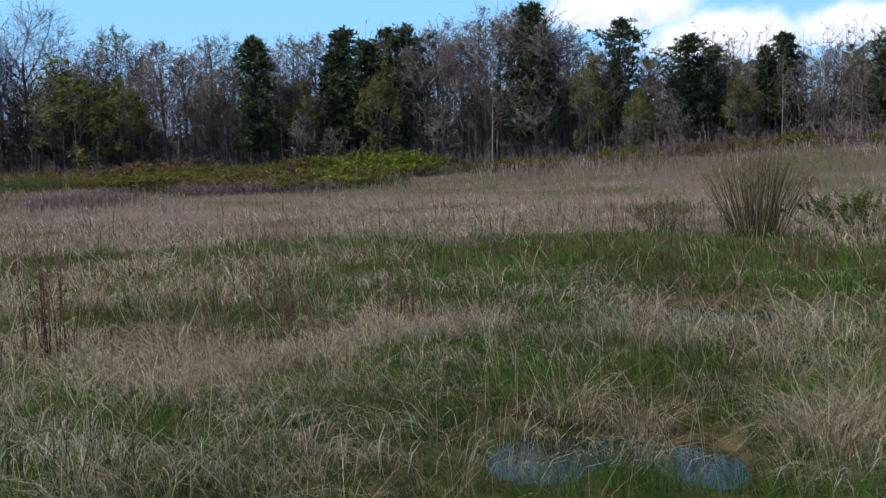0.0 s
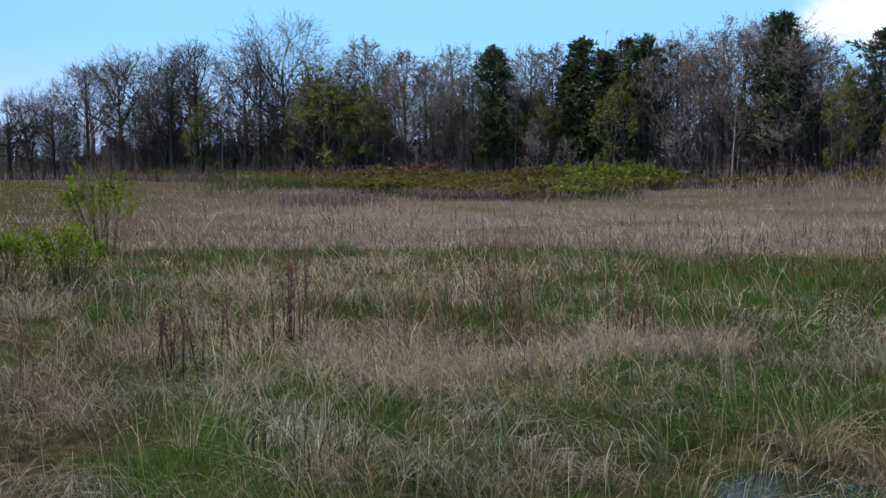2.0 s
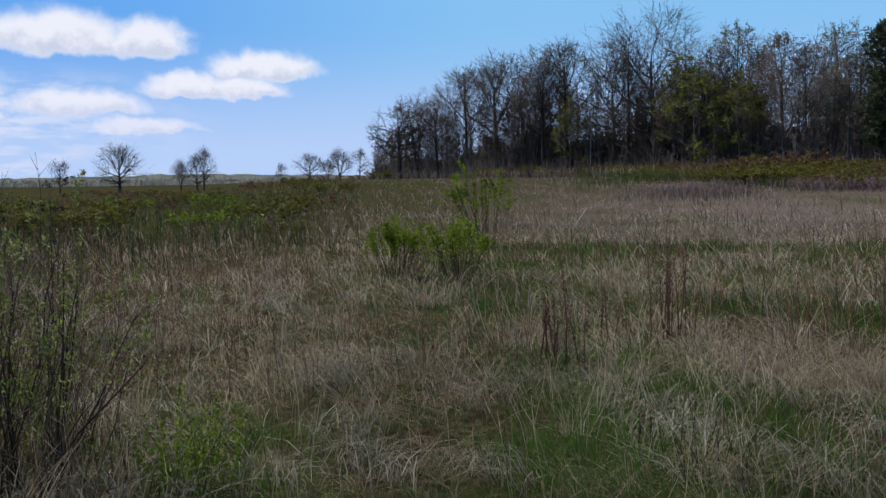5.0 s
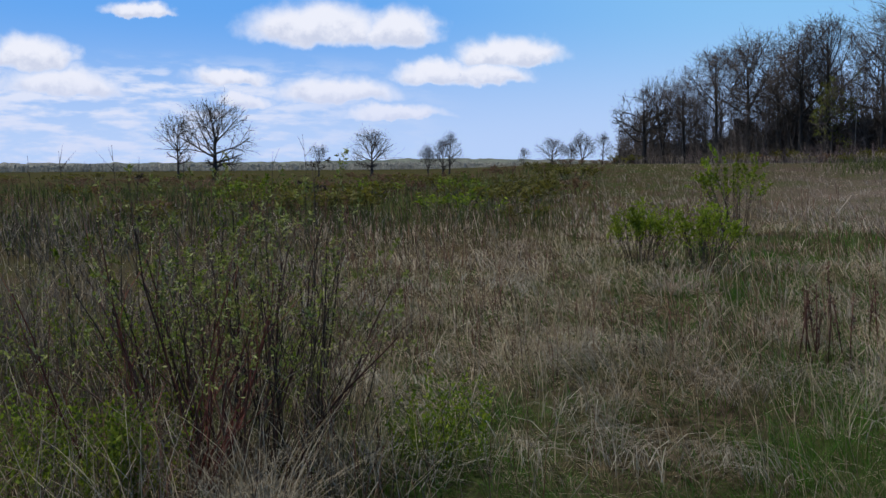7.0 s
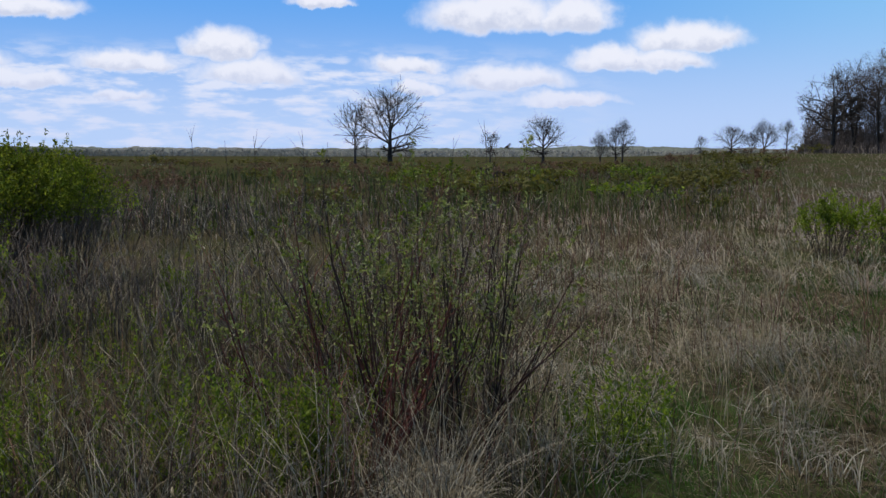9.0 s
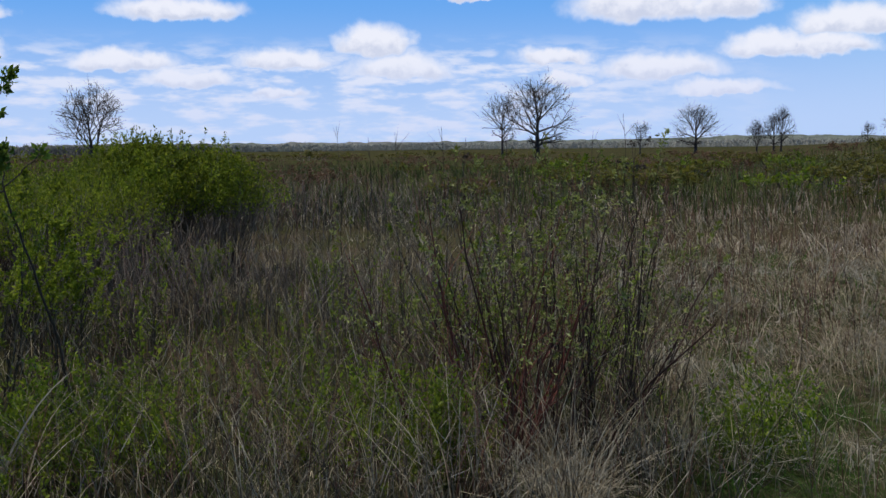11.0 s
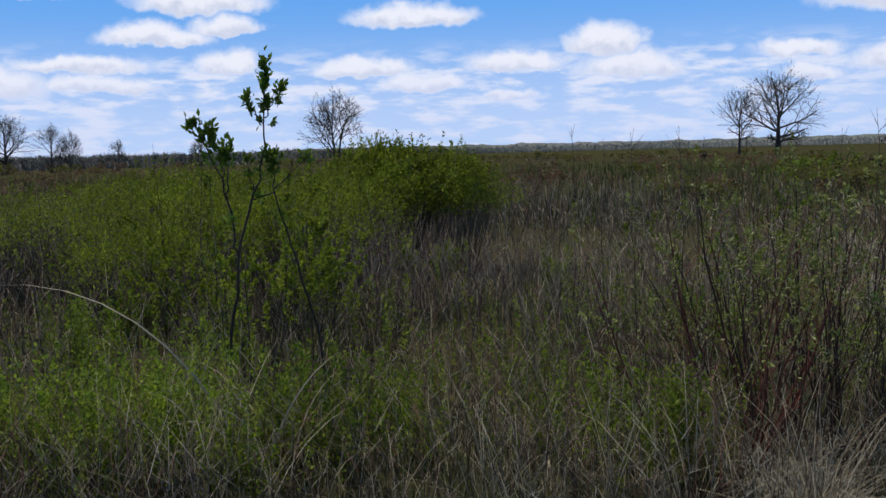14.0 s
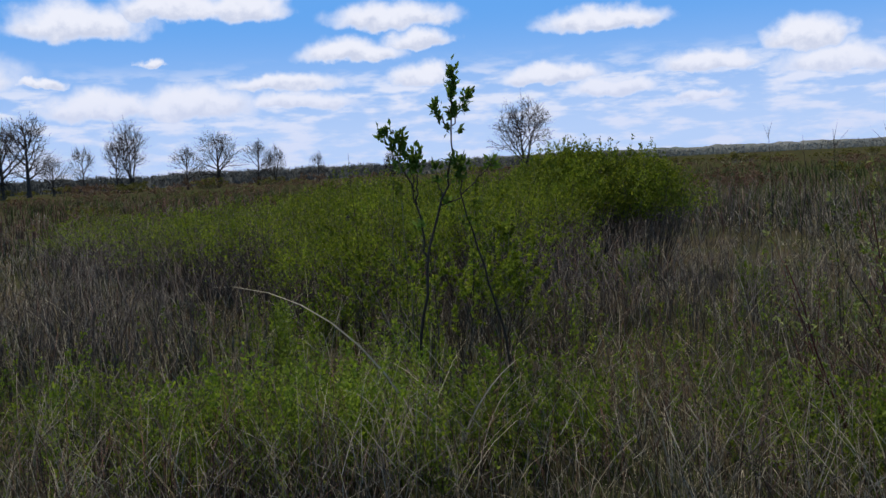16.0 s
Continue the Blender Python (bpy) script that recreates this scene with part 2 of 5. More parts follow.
LEAF_BRIGHT = plant_material("fresh_leaves", [(0.14, 0.21, 0.012), (0.23, 0.31, 0.02), (0.34, 0.41, 0.045)], through_light=0.45, scale=1.0)
LEAF_WILLOW = plant_material("willow_leaves", [(0.095, 0.14, 0.01), (0.19, 0.25, 0.018), (0.34, 0.395, 0.042)], through_light=0.45, scale=1.0)
LEAF_HERB = plant_material("herb_leaves", [(0.08, 0.13, 0.011), (0.165, 0.235, 0.017), (0.29, 0.355, 0.037)], through_light=0.4, scale=1.0)
LEAF_SPRIG = plant_material("dark_green_leaves", [(0.06, 0.115, 0.016), (0.11, 0.18, 0.025), (0.17, 0.25, 0.042)], through_light=0.4, scale=4.0)
CATKIN = plant_material("pale_catkins", [(0.15, 0.18, 0.03), (0.25, 0.28, 0.06), (0.44, 0.44, 0.18)], through_light=0.25, scale=4.0)
BUD_GREEN = plant_material("young_leaves", [(0.1, 0.12, 0.03), (0.16, 0.18, 0.055), (0.2, 0.21, 0.08)], through_light=0.4, scale=0.4)
BUD_RUST = plant_material("rusty_buds", [(0.13, 0.075, 0.04), (0.2, 0.12, 0.07), (0.23, 0.16, 0.09)], through_light=0.35, scale=0.4)
NEEDLE = plant_material("pine_needles", [(0.042, 0.063, 0.032), (0.08, 0.108, 0.052), (0.13, 0.155, 0.08)], through_light=0.2, scale=0.5)
TWIG = plant_material("twigs", [(0.098, 0.082, 0.083), (0.16, 0.134, 0.138), (0.235, 0.203, 0.207)], through_light=0.0, scale=0.5)
TWIG_DARK = plant_material("dark_twigs", [(0.046, 0.038, 0.036), (0.08, 0.067, 0.064), (0.125, 0.107, 0.102)], through_light=0.0, scale=0.5)
# darker twigs for the lone trees: their backlit silhouette is painted into the colour
TWIG_BACKLIT = plant_material("black_brown_twigs", [(0.016, 0.013, 0.012), (0.028, 0.023, 0.021), (0.045, 0.038, 0.034)], through_light=0.0, scale=0.5)
BARK = bark_material("grey_bark", (0.045, 0.037, 0.032), (0.14, 0.118, 0.102))
BARK_DARK = bark_material("dark_bark", (0.02, 0.016, 0.013), (0.075, 0.06, 0.05))
BARK_PALE = bark_material("pale_birch_bark", (0.2, 0.18, 0.16), (0.5, 0.48, 0.44), 3.0, 1.5)
CATKIN_STEM = plant_material("catkin_willow_stems", [(0.05, 0.025, 0.019), (0.1, 0.05, 0.037), (0.17, 0.095, 0.07)], through_light=0.0, scale=2.0)
BRIGHT_RED = plant_material("red_osier_stems", [(0.11, 0.032, 0.022), (0.19, 0.056, 0.039), (0.28, 0.095, 0.067)], through_light=0.0, scale=2.0)
FIELD_STRAW = plant_material("field_straw", [(0.15, 0.115, 0.095), (0.29, 0.235, 0.195), (0.58, 0.5, 0.43)], scale=0.25)
LEAF_OLIVE = plant_material("olive_yellow_leaves", [(0.095, 0.093, 0.016), (0.155, 0.146, 0.025), (0.215, 0.195, 0.042)], through_light=0.4, scale=0.6)
OLIVE_STEM = plant_material("olive_stems", [(0.04, 0.032, 0.014), (0.08, 0.072, 0.025), (0.14, 0.125, 0.045)], through_light=0.0, scale=2.0)
PURPLE_STEM = plant_material("purple_brown_stems", [(0.07, 0.045, 0.05), (0.13, 0.09, 0.1), (0.2, 0.15, 0.155)], through_light=0.0, scale=1.0)
SCRUB_STEM = plant_material("scrub_stems", [(0.05, 0.037, 0.031), (0.1, 0.078, 0.066), (0.2, 0.165, 0.138)], through_light=0.0, scale=1.0)
LEAF_TREE = plant_material("yellow_green_tree_leaves", [(0.1, 0.118, 0.02), (0.16, 0.178, 0.032), (0.23, 0.24, 0.055)], through_light=0.4, scale=0.5)
SOIL, WATER = ground_material(), water_material()

# ---------------------------------------------------------------- mesh helpers


def mesh_of(name, verts, tris, mats, index=None):
    me = bpy.data.meshes.new(name)
    verts, tris = np.asarray(verts, np.float32).reshape(-1, 3), np.asarray(tris, np.int32).reshape(-1, 3)
    me.vertices.add(len(verts))
    me.vertices.foreach_set("co", verts.ravel())
    me.loops.add(tris.size)
    me.loops.foreach_set("vertex_index", tris.ravel())
    me.polygons.add(len(tris))
    me.polygons.foreach_set("loop_start", np.arange(0, tris.size, 3, dtype=np.int32))
    for m in mats if isinstance(mats, (list, tuple)) else [mats]:
        me.materials.append(m)
    if index is not None:
        me.polygons.foreach_set("material_index", np.asarray(index, np.int32))
    me.update()
    me.validate()
    return me


class Soup:
    """Triangles gathered from many pieces, made into one mesh at the end."""

    def __init__(self):
        self.v, self.t, self.n = [], [], 0

    def add(self, v, t):
        if len(v):
            self.v.append(np.asarray(v, np.float32))
            self.t.append(np.asarray(t, np.int32) + self.n)
            self.n += len(v)

    def mesh(self, name, mat):
        return mesh_of(name, np.concatenate(self.v), np.concatenate(self.t), mat)

    def count(self):
        return sum(len(t) for t in self.t)


def unit(v):
    return v / np.maximum(np.linalg.norm(v, axis=-1, keepdims=True), 1e-9)


def tubes(p0, p1, r0, r1, sides=3):
    """Tapered prisms from p0 to p1 (n x 3); where r1 is 0 they end in a point."""
    p0, p1 = np.atleast_2d(p0).astype(float), np.atleast_2d(p1).astype(float)
    n = len(p0)
    r0, r1 = np.broadcast_to(r0, n), np.broadcast_to(r1, n)
    ax = unit(p1 - p0)
    ref = np.where(np.abs(ax[:, 2:3]) < 0.9, [[0, 0, 1.0]], [[1.0, 0, 0]])
    u = unit(np.cross(ax, ref))
    w = np.cross(ax, u)
    ang = np.arange(sides) * 2 * np.pi / sides
    ring = u[:, None] * np.cos(ang)[None, :, None] + w[:, None] * np.sin(ang)[None, :, None]
    v = np.concatenate([p0[:, None] + ring * r0[:, None, None], p1[:, None] + ring * r1[:, None, None]], 1)
    k = np.arange(sides)
    k2 = (k + 1) % sides
    face = np.concatenate([np.stack([k, k2, k2 + sides], 1), np.stack([k, k2 + sides, k + sides], 1)])
    t = face[None] + (np.arange(n) * 2 * sides)[:, None, None]
    return v.reshape(-1, 3), t.reshape(-1, 3)


def chain(pts, rad, sides=5):
    """One unbroken tapering limb through the points."""
    pts, rad = np.asarray(pts, float), np.asarray(rad, float)
    n = len(pts)
    ax = unit(np.gradient(pts, axis=0))
    ref = np.where(np.abs(ax[:, 2:3]) < 0.97, [[0, 0, 1.0]], [[1.0, 0, 0]]) if np.abs(ax[:, 2]).max() < 0.97 else np.tile([[1.0, 0.2, 0]], (n, 1))
    u = unit(np.cross(ax, ref))
    w = np.cross(ax, u)
    ang = np.arange(sides) * 2 * np.pi / sides
    v = pts[:, None] + (u[:, None] * np.cos(ang)[None, :, None] + w[:, None] * np.sin(ang)[None, :, None]) * rad[:, None, None]
    k = np.arange(sides)
    k2 = (k + 1) % sides
    face = np.concatenate([np.stack([k, k2, k2 + sides], 1), np.stack([k, k2 + sides, k + sides], 1)])
    t = (face[None] + (np.arange(n - 1) * sides)[:, None, None]).reshape(-1, 3)
    cap = np.array([[0, i + 1, i] for i in range(1, sides - 1)])
    t = np.concatenate([t, cap, cap[:, ::-1] + (n - 1) * sides])
    return v.reshape(-1, 3), t


def cones(p0, p1, r0):
    """Three-sided points, for twigs and needles."""
    p0, p1 = np.atleast_2d(p0).astype(float), np.atleast_2d(p1).astype(float)
    n = len(p0)
    ax = unit(p1 - p0)
    ref = np.where(np.abs(ax[:, 2:3]) < 0.9, [[0, 0, 1.0]], [[1.0, 0, 0]])
    u = unit(np.cross(ax, ref))
    w = np.cross(ax, u)
    r0 = np.broadcast_to(r0, n)[:, None]
    v = np.stack([p0 + u * r0, p0 - 0.5 * u * r0 + 0.87 * w * r0, p0 - 0.5 * u * r0 - 0.87 * w * r0, p1], 1)
    t = np.array([[0, 1, 3], [1, 2, 3], [2, 0, 3]])[None] + (np.arange(n) * 4)[:, None, None]
    return v.reshape(-1, 3), t.reshape(-1, 3)


def blades(base, h, w, phi, lean, droop, seg=3, rng=RNG):
    """Curved, tapering grass blades. lean: how far the tip goes sideways; droop: how far it bends back down."""
    n = len(base)
    s = np.linspace(0, 1, seg + 1)
    side = phi + rng.uniform(-1.2, 1.2, n) + np.pi / 2
    across = np.stack([np.cos(side), np.sin(side), np.zeros(n)], 1)
    out = np.stack([np.cos(phi), np.sin(phi), np.zeros(n)], 1)
    kink = rng.uniform(1.4, 2.2, n)
    v = []
    for i, a in enumerate(s):
        c = base + out * (h * lean * a ** kink)[:, None]
        c[:, 2] += h * (a - droop * a ** 2.4)
        if i < seg:
            half = (w * 0.5 * (1 - a ** 2 * 0.75))[:, None] * across
            v += [c - half, c + half]
        else:
            v.append(c)
    v = np.stack(v, 1)
    f = []
    for i in range(seg - 1):
        f += [[2 * i, 2 * i + 1, 2 * i + 3], [2 * i, 2 * i + 3, 2 * i + 2]]
    f.append([2 * seg - 2, 2 * seg - 1, 2 * seg])
    t = np.array(f)[None] + (np.arange(n) * (2 * seg + 1))[:, None, None]
    return v.reshape(-1, 3), t.reshape(-1, 3)


def leaves(p, size, axis=None, width=0.4, rng=RNG, fold=0.25):
    """Pointed leaves of two folded halves; p are their stalks, axis the way they point."""
    n = len(p)
    size = np.broadcast_to(size, n)
    if axis is None:
        axis = rng.normal(size=(n, 3))
    axis = unit(axis)
    side = unit(np.cross(axis, rng.normal(size=(n, 3))))
    up = np.cross(side, axis)
    L = size[:, None]
    a, b = p, p + axis * L
    m = p + axis * L * 0.45
    l = m + side * L * width * 0.5 + up * L * fold * 0.4
    r = m - side * L * width * 0.5 + up * L * fold * 0.4
    v = np.stack([a, l, b, r], 1)
    t = np.array([[0, 1, 2], [0, 2, 3]])[None] + (np.arange(n) * 4)[:, None, None]
    return v.reshape(-1, 3), t.reshape(-1, 3)


def lattice(x, y, seed=0):
    """Smooth value noise, 0 to 1."""
    xi, yi = np.floor(x).astype(np.int64), np.floor(y).astype(np.int64)
    fx, fy = x - xi, y - yi
    fx, fy = fx * fx * (3 - 2 * fx), fy * fy * (3 - 2 * fy)

    def h(a, b):
        q = (a * 374761393 + b * 668265263 + seed * 982451653) & 0x7FFFFFFF
        q = ((q ^ (q >> 13)) * 1274126177) & 0x7FFFFFFF
        return ((q ^ (q >> 16)) & 0xFFFF) / 65535.0
    return (h(xi, yi) * (1 - fx) + h(xi + 1, yi) * fx) * (1 - fy) + (h(xi, yi + 1) * (1 - fx) + h(xi + 1, yi + 1) * fx) * fy


def fbm(x, y, size, seed=0):
    return 0.55 * lattice(x / size, y / size, seed) + 0.3 * lattice(2.1 * x / size, 2.1 * y / size, seed + 1) + 0.15 * lattice(4.3 * x / size, 4.3 * y / size, seed + 2)


def step(v, lo, hi):
    s = np.clip((v - lo) / (hi - lo), 0, 1)
    return s * s * (3 - 2 * s)


def bell(az, r, a0, r0, wa, wr):
    """1 at the place (a0, r0), falling off over wa degrees and wr metres."""
    return np.exp(-((az - a0) / wa) ** 2 - ((r - r0) / wr) ** 2)


PUDDLES = [(-4.8, 5.45, 0.4, 0.55), (-8.8, 5.75, 0.3, 0.26), (-15.3, 5.4, 0.3, 0.5), (-15.5, 10.9, 0.85, 0.8), (-21.2, 10.9, 0.45, 0.5), (10.5, 9.8, 0.5, 0.3)]


def ground_z(x, y):
    x, y = np.asarray(x, float), np.asarray(y, float)
    r = np.hypot(x, y)
    az = np.degrees(np.arctan2(-x, y))
    wooded = step(az, -75, -45) * step(az, 56, 40)
    z = 1.45 * step(r, 20, 85) * wooded + 1.6 * step(r, 30, 95) * step(az, 2, -24) * wooded
    z = z + 0.14 * (fbm(x, y, 2.2, 3) - 0.5) * step(r, 120, 20) + 0.5 * (fbm(x, y, 60, 9) - 0.5) * step(r, 40, 200) * step(r, 1500, 600)
    z = z - (0.0085 * np.clip(r - 38, 0, 420)) * step(az, 41, 52)
    for a, d, sx, sy in PUDDLES:
        px, py = at(a, d)
        z = z - 0.17 * np.exp(-((x - px) / sx) ** 2 - ((y - py) / sy) ** 2)
    return z


# ---------------------------------------------------------------- ground, water, far country


def build_ground():
    radii = np.concatenate([[0.0], np.linspace(1, 14, 53), 14 * (4500 / 14) ** (np.arange(1, 91) / 90)])
    turns = np.radians(np.concatenate([np.arange(-35, 131, 1.0), np.arange(134, 325, 6.0)]))
    R, A = np.meshgrid(radii[1:], turns, indexing="ij")
    x, y = -R * np.sin(A), R * np.cos(A)
    v = np.stack([x, y, ground_z(x, y)], -1).reshape(-1, 3)
    n = len(turns)
    i, j = np.meshgrid(np.arange(len(radii) - 2), np.arange(n), indexing="ij")
    j2 = (j + 1) % n
    a, b, c, d = i * n + j, i * n + j2, (i + 1) * n + j2, (i + 1) * n + j
    t = np.concatenate([np.stack([a, c, b], -1).reshape(-1, 3), np.stack([a, d, c], -1).reshape(-1, 3)])
    mid = len(v)
    v = np.concatenate([v, [[0, 0, float(ground_z(0, 0))]]])
    ring = np.arange(n)
    t = np.concatenate([t, np.stack([ring, (ring + 1) % n, np.full(n, mid)], -1)])
    me = mesh_of("ground", v, t, SOIL)
    me.polygons.foreach_set("use_smooth", np.ones(len(t), bool))
    tagged(new("ground", me), "dark peaty marsh soil under matted grass", "ground", kind="structure")


def build_water():
    for a, d, sx, sy in PUDDLES:
        px, py = at(a, d)
        ang = np.linspace(0, 2 * np.pi, 40, endpoint=False)
        rim = 1.5 + 0.35 * np.sin(3 * ang + a) + 0.2 * np.sin(7 * ang)
        x, y = px + sx * rim * np.cos(ang), py + sy * rim * np.sin(ang)
        low = float(ground_z(px, py))
        z = low + 0.082
        v = np.concatenate([np.stack([x, y, np.full(40, z)], 1), [[px, py, z]]])
        k = np.arange(40)
        me = mesh_of("water", v, np.stack([k, (k + 1) % 40, np.full(40, 40)], 1), WATER)
        tagged(new("water", me), "shallow standing water between marsh grass tussocks", "puddle", kind="structure")


def ridge(name, label, az0, az1, r, height, mat, seed, rough=1.0):
    """A far rise of land with a wooded, uneven crest: a long hump with slopes on both sides."""
    n = int((az1 - az0) * 30)
    az = np.linspace(az0, az1, n)
    fade = step(az, az0, az0 + 7) * step(az, az1, az1 - 7)
    h = np.array([height(a) for a in az]) * fade
    rows = []
    for k, (dr, f) in enumerate(((-90, 0.0), (-45, 0.45), (-12, 0.8), (0, 1.0), (25, 0.95), (140, 0.0))):
        rr = r + dr * r / 1000
        x, y = -rr * np.sin(np.radians(az)), rr * np.cos(np.radians(az))
        crest = rough * r / 1000 * (2.4 * (fbm(az, az * 0, 1.3, seed) - 0.4) + 1.3 * (lattice(az * 3.1, az * 0 + 3, seed) - 0.4) + 0.7 * (lattice(az * 8, az * 0 + 9, seed) - 0.5)) * (f > 0.7)
        rows.append(np.stack([x, y, -4.2 + h * f + np.maximum(crest, -0.5) * fade], 1))
    v = np.concatenate(rows)
    i, j = np.meshgrid(np.arange(5), np.arange(n - 1), indexing="ij")
    a, b, c, d = i * n + j, i * n + j + 1, (i + 1) * n + j + 1, (i + 1) * n + j
    t = np.concatenate([np.stack([a, b, c], -1).reshape(-1, 3), np.stack([a, c, d], -1).reshape(-1, 3)])
    tagged(new(name, mesh_of(name, v, t, mat)), label, "distant hills", kind="structure")


def land_material(name, a, b, c, scale):
    m = bpy.data.materials.new(name)
    m.use_nodes = True
    t = m.node_tree
    p = t.nodes["Principled BSDF"]
    coord = node(t, "ShaderNodeTexCoord").outputs["Object"]
    v = node(t, "ShaderNodeVectorMath", {0: coord, 1: (1, 1, 3)}, operation="MULTIPLY").outputs[0]
    n1 = node(t, "ShaderNodeTexNoise", {"Vector": v, "Scale": scale, "Detail": 6.0, "Roughness": 0.65}).outputs[0]
    n2 = node(t, "ShaderNodeTexNoise", {"Vector": v, "Scale": scale * 0.12, "Detail": 3.0}).outputs[0]
    col = mix(t, smooth(t, n1, 0.35, 0.65), a, b)
    col = mix(t, smooth(t, n2, 0.45, 0.6), col, c)
    t.links.new(col, p.inputs["Base Color"])
    p.inputs["Roughness"].default_value = 1.0
    p.inputs["Specular IOR Level"].default_value = 0.0
    return m


build_ground()
build_water()
# the far hills' greyed, lifted base colours carry the air haze themselves
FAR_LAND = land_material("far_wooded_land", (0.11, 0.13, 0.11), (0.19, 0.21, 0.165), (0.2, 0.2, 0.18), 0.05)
FAR_WOOD = land_material("far_wood", (0.06, 0.066, 0.062), (0.115, 0.118, 0.108), (0.15, 0.15, 0.138), 0.12)
ridge("far_hills", "low hills with spring woods and fields, coloured pale for haze", 36, 100, 1100,
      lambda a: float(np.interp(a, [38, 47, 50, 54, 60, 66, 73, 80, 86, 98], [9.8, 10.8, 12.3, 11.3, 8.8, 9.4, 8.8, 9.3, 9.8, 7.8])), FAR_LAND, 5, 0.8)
ridge("far_wood_line", "dark bare wood along the far edge of the marsh", 82, 150, 520,
      lambda a: 6.0 + 0.4 * math.sin(a * 0.7), FAR_WOOD, 11, 0.5)


def far_crowns(name, label, n, az0, az1, r0, r1, h0, h1, mat, seed):
    """The uneven tops of a far bare wood: narrow sprays of twigs rising side by side."""
    rng = np.random.default_rng(seed)
    az, r = rng.uniform(az0, az1, n), rng.uniform(r0, r1, n)
    x, y = -r * np.sin(np.radians(az)), r * np.cos(np.radians(az))
    h = rng.uniform(h0, h1, n) * (0.8 + 0.4 * fbm(az, az * 0 + 4, 1.1, seed))
    foot = np.stack([x, y, np.full(n, -4.0)], 1)
    d = unit(np.column_stack([rng.normal(0, 0.3, (n, 2)), np.ones(n)]))
    top = foot + d * h[:, None]
    s = Soup()
    s.add(*cones(foot, top, 0.0007 * r))
    for k in range(2):
        p = foot + (top - foot) * rng.uniform(0.5, 0.8, (n, 1))
        s.add(*cones(p, p + unit(np.column_stack([rng.normal(0, 0.7, (n, 2)), np.ones(n)])) * (h * 0.3)[:, None], 0.0007 * r))
    tagged(new(name, s.mesh(name, mat)), label, "far wood", kind="stuff")


# paler still: distance haze painted into the hill trees' base colour
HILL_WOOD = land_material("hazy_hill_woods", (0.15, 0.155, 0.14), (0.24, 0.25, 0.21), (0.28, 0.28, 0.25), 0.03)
far_crowns("far_hill_woods", "woods along the far hills, coloured pale for haze", 5200, 38, 98, 930, 1040, 5.0, 9.5, HILL_WOOD, 33)
far_crowns("far_tree_tops", "grey-brown bare crowns of the far wood", 4200, 84, 130, 470, 520, 6.5, 8.4, FAR_WOOD, 31)

# ---------------------------------------------------------------- trees


def part(name, me, parent, label=""):
    ob = new(name, me)
    ob.parent = parent
    if label:
        ob["label"] = label
    return ob


def thing(name, x, y, label, category, group="", z=None):
    ob = new(name)
    ob.location = (x, y, float(ground_z(x, y)) if z is None else z)
    ob.empty_display_size = 0.2
    return tagged(ob, label, category, group)


def limbs(P, R, sides=3):
    """Many tapering limbs at once: P is n x k x 3 points, R their n x k radii."""
    n, k, _ = P.shape
    ax = unit(np.gradient(P, axis=1))
    ref = np.where(np.abs(ax.mean(1)[:, 2:3]) < 0.8, [[0, 0, 1.0]], [[1.0, 0.3, 0]])[:, None]
    u = unit(np.cross(ax, np.broadcast_to(ref, ax.shape)))
    w = np.cross(ax, u)
    ang = np.arange(sides) * 2 * np.pi / sides
    v = P[:, :, None] + (u[:, :, None] * np.cos(ang)[:, None] + w[:, :, None] * np.sin(ang)[:, None]) * R[:, :, None, None]
    i = np.arange(sides)
    j = (i + 1) % sides
    face = np.concatenate([np.stack([i, j, j + sides], 1), np.stack([i, j + sides, i + sides], 1)])
    face = (face[None] + (np.arange(k - 1) * sides)[:, None, None]).reshape(-1, 3)
    return v.reshape(-1, 3), (face[None] + (np.arange(n) * k * sides)[:, None, None]).reshape(-1, 3)


def sprout(P, R, count, rng, angle, length, up, wob, points, f0=0.2, fine=0.012, thin=0.6):
    """Side shoots on every limb: they leave it at the angle, curve up and grow shorter towards its tip."""
    n, k, _ = P.shape
    f = f0 + (1 - f0) * (np.arange(count)[None] + rng.random((n, count))) / count
    f[:, -1] = 0.97
    s = f * (k - 1)
    i = np.minimum(s.astype(int), k - 2)
    g = (s - i)[..., None]
    row = np.arange(n)[:, None]
    start = P[row, i] * (1 - g) + P[row, i + 1] * g
    tan = unit(P[row, i + 1] - P[row, i])
    r0 = (R[row, i] * (1 - g[..., 0]) + R[row, i + 1] * g[..., 0]) * thin
    turn = np.arange(count)[None] * 2.4 + rng.uniform(0, 6.28, (n, 1)) + rng.normal(0, 0.4, (n, count))
    ref = np.where(np.abs(tan[..., 2:3]) < 0.9, [0, 0, 1.0], [1.0, 0, 0])
    u = unit(np.cross(tan, ref))
    side = u * np.cos(turn)[..., None] + np.cross(tan, u) * np.sin(turn)[..., None]
    a = np.radians(angle(f) if callable(angle) else angle) * rng.uniform(0.7, 1.3, (n, count))
    a[:, -1] *= 0.35
    d = unit(tan * np.cos(a)[..., None] + side * np.sin(a)[..., None])
    whole = np.linalg.norm(np.diff(P, axis=1), axis=2).sum(1)[:, None]
    L = (length(f) if callable(length) else whole * length * (1.1 - 0.55 * f)) * rng.uniform(0.65, 1.3, (n, count))
    m = n * count
    d, p, L = d.reshape(m, 3), start.reshape(m, 3), L.reshape(m, 1)
    pts = [p]
    for _ in range(points - 1):
        p = p + d * L / (points - 1)
        pts.append(p)
        d = unit(d + rng.normal(0, wob, d.shape) + [0, 0, up])
    out = np.stack(pts, 1)
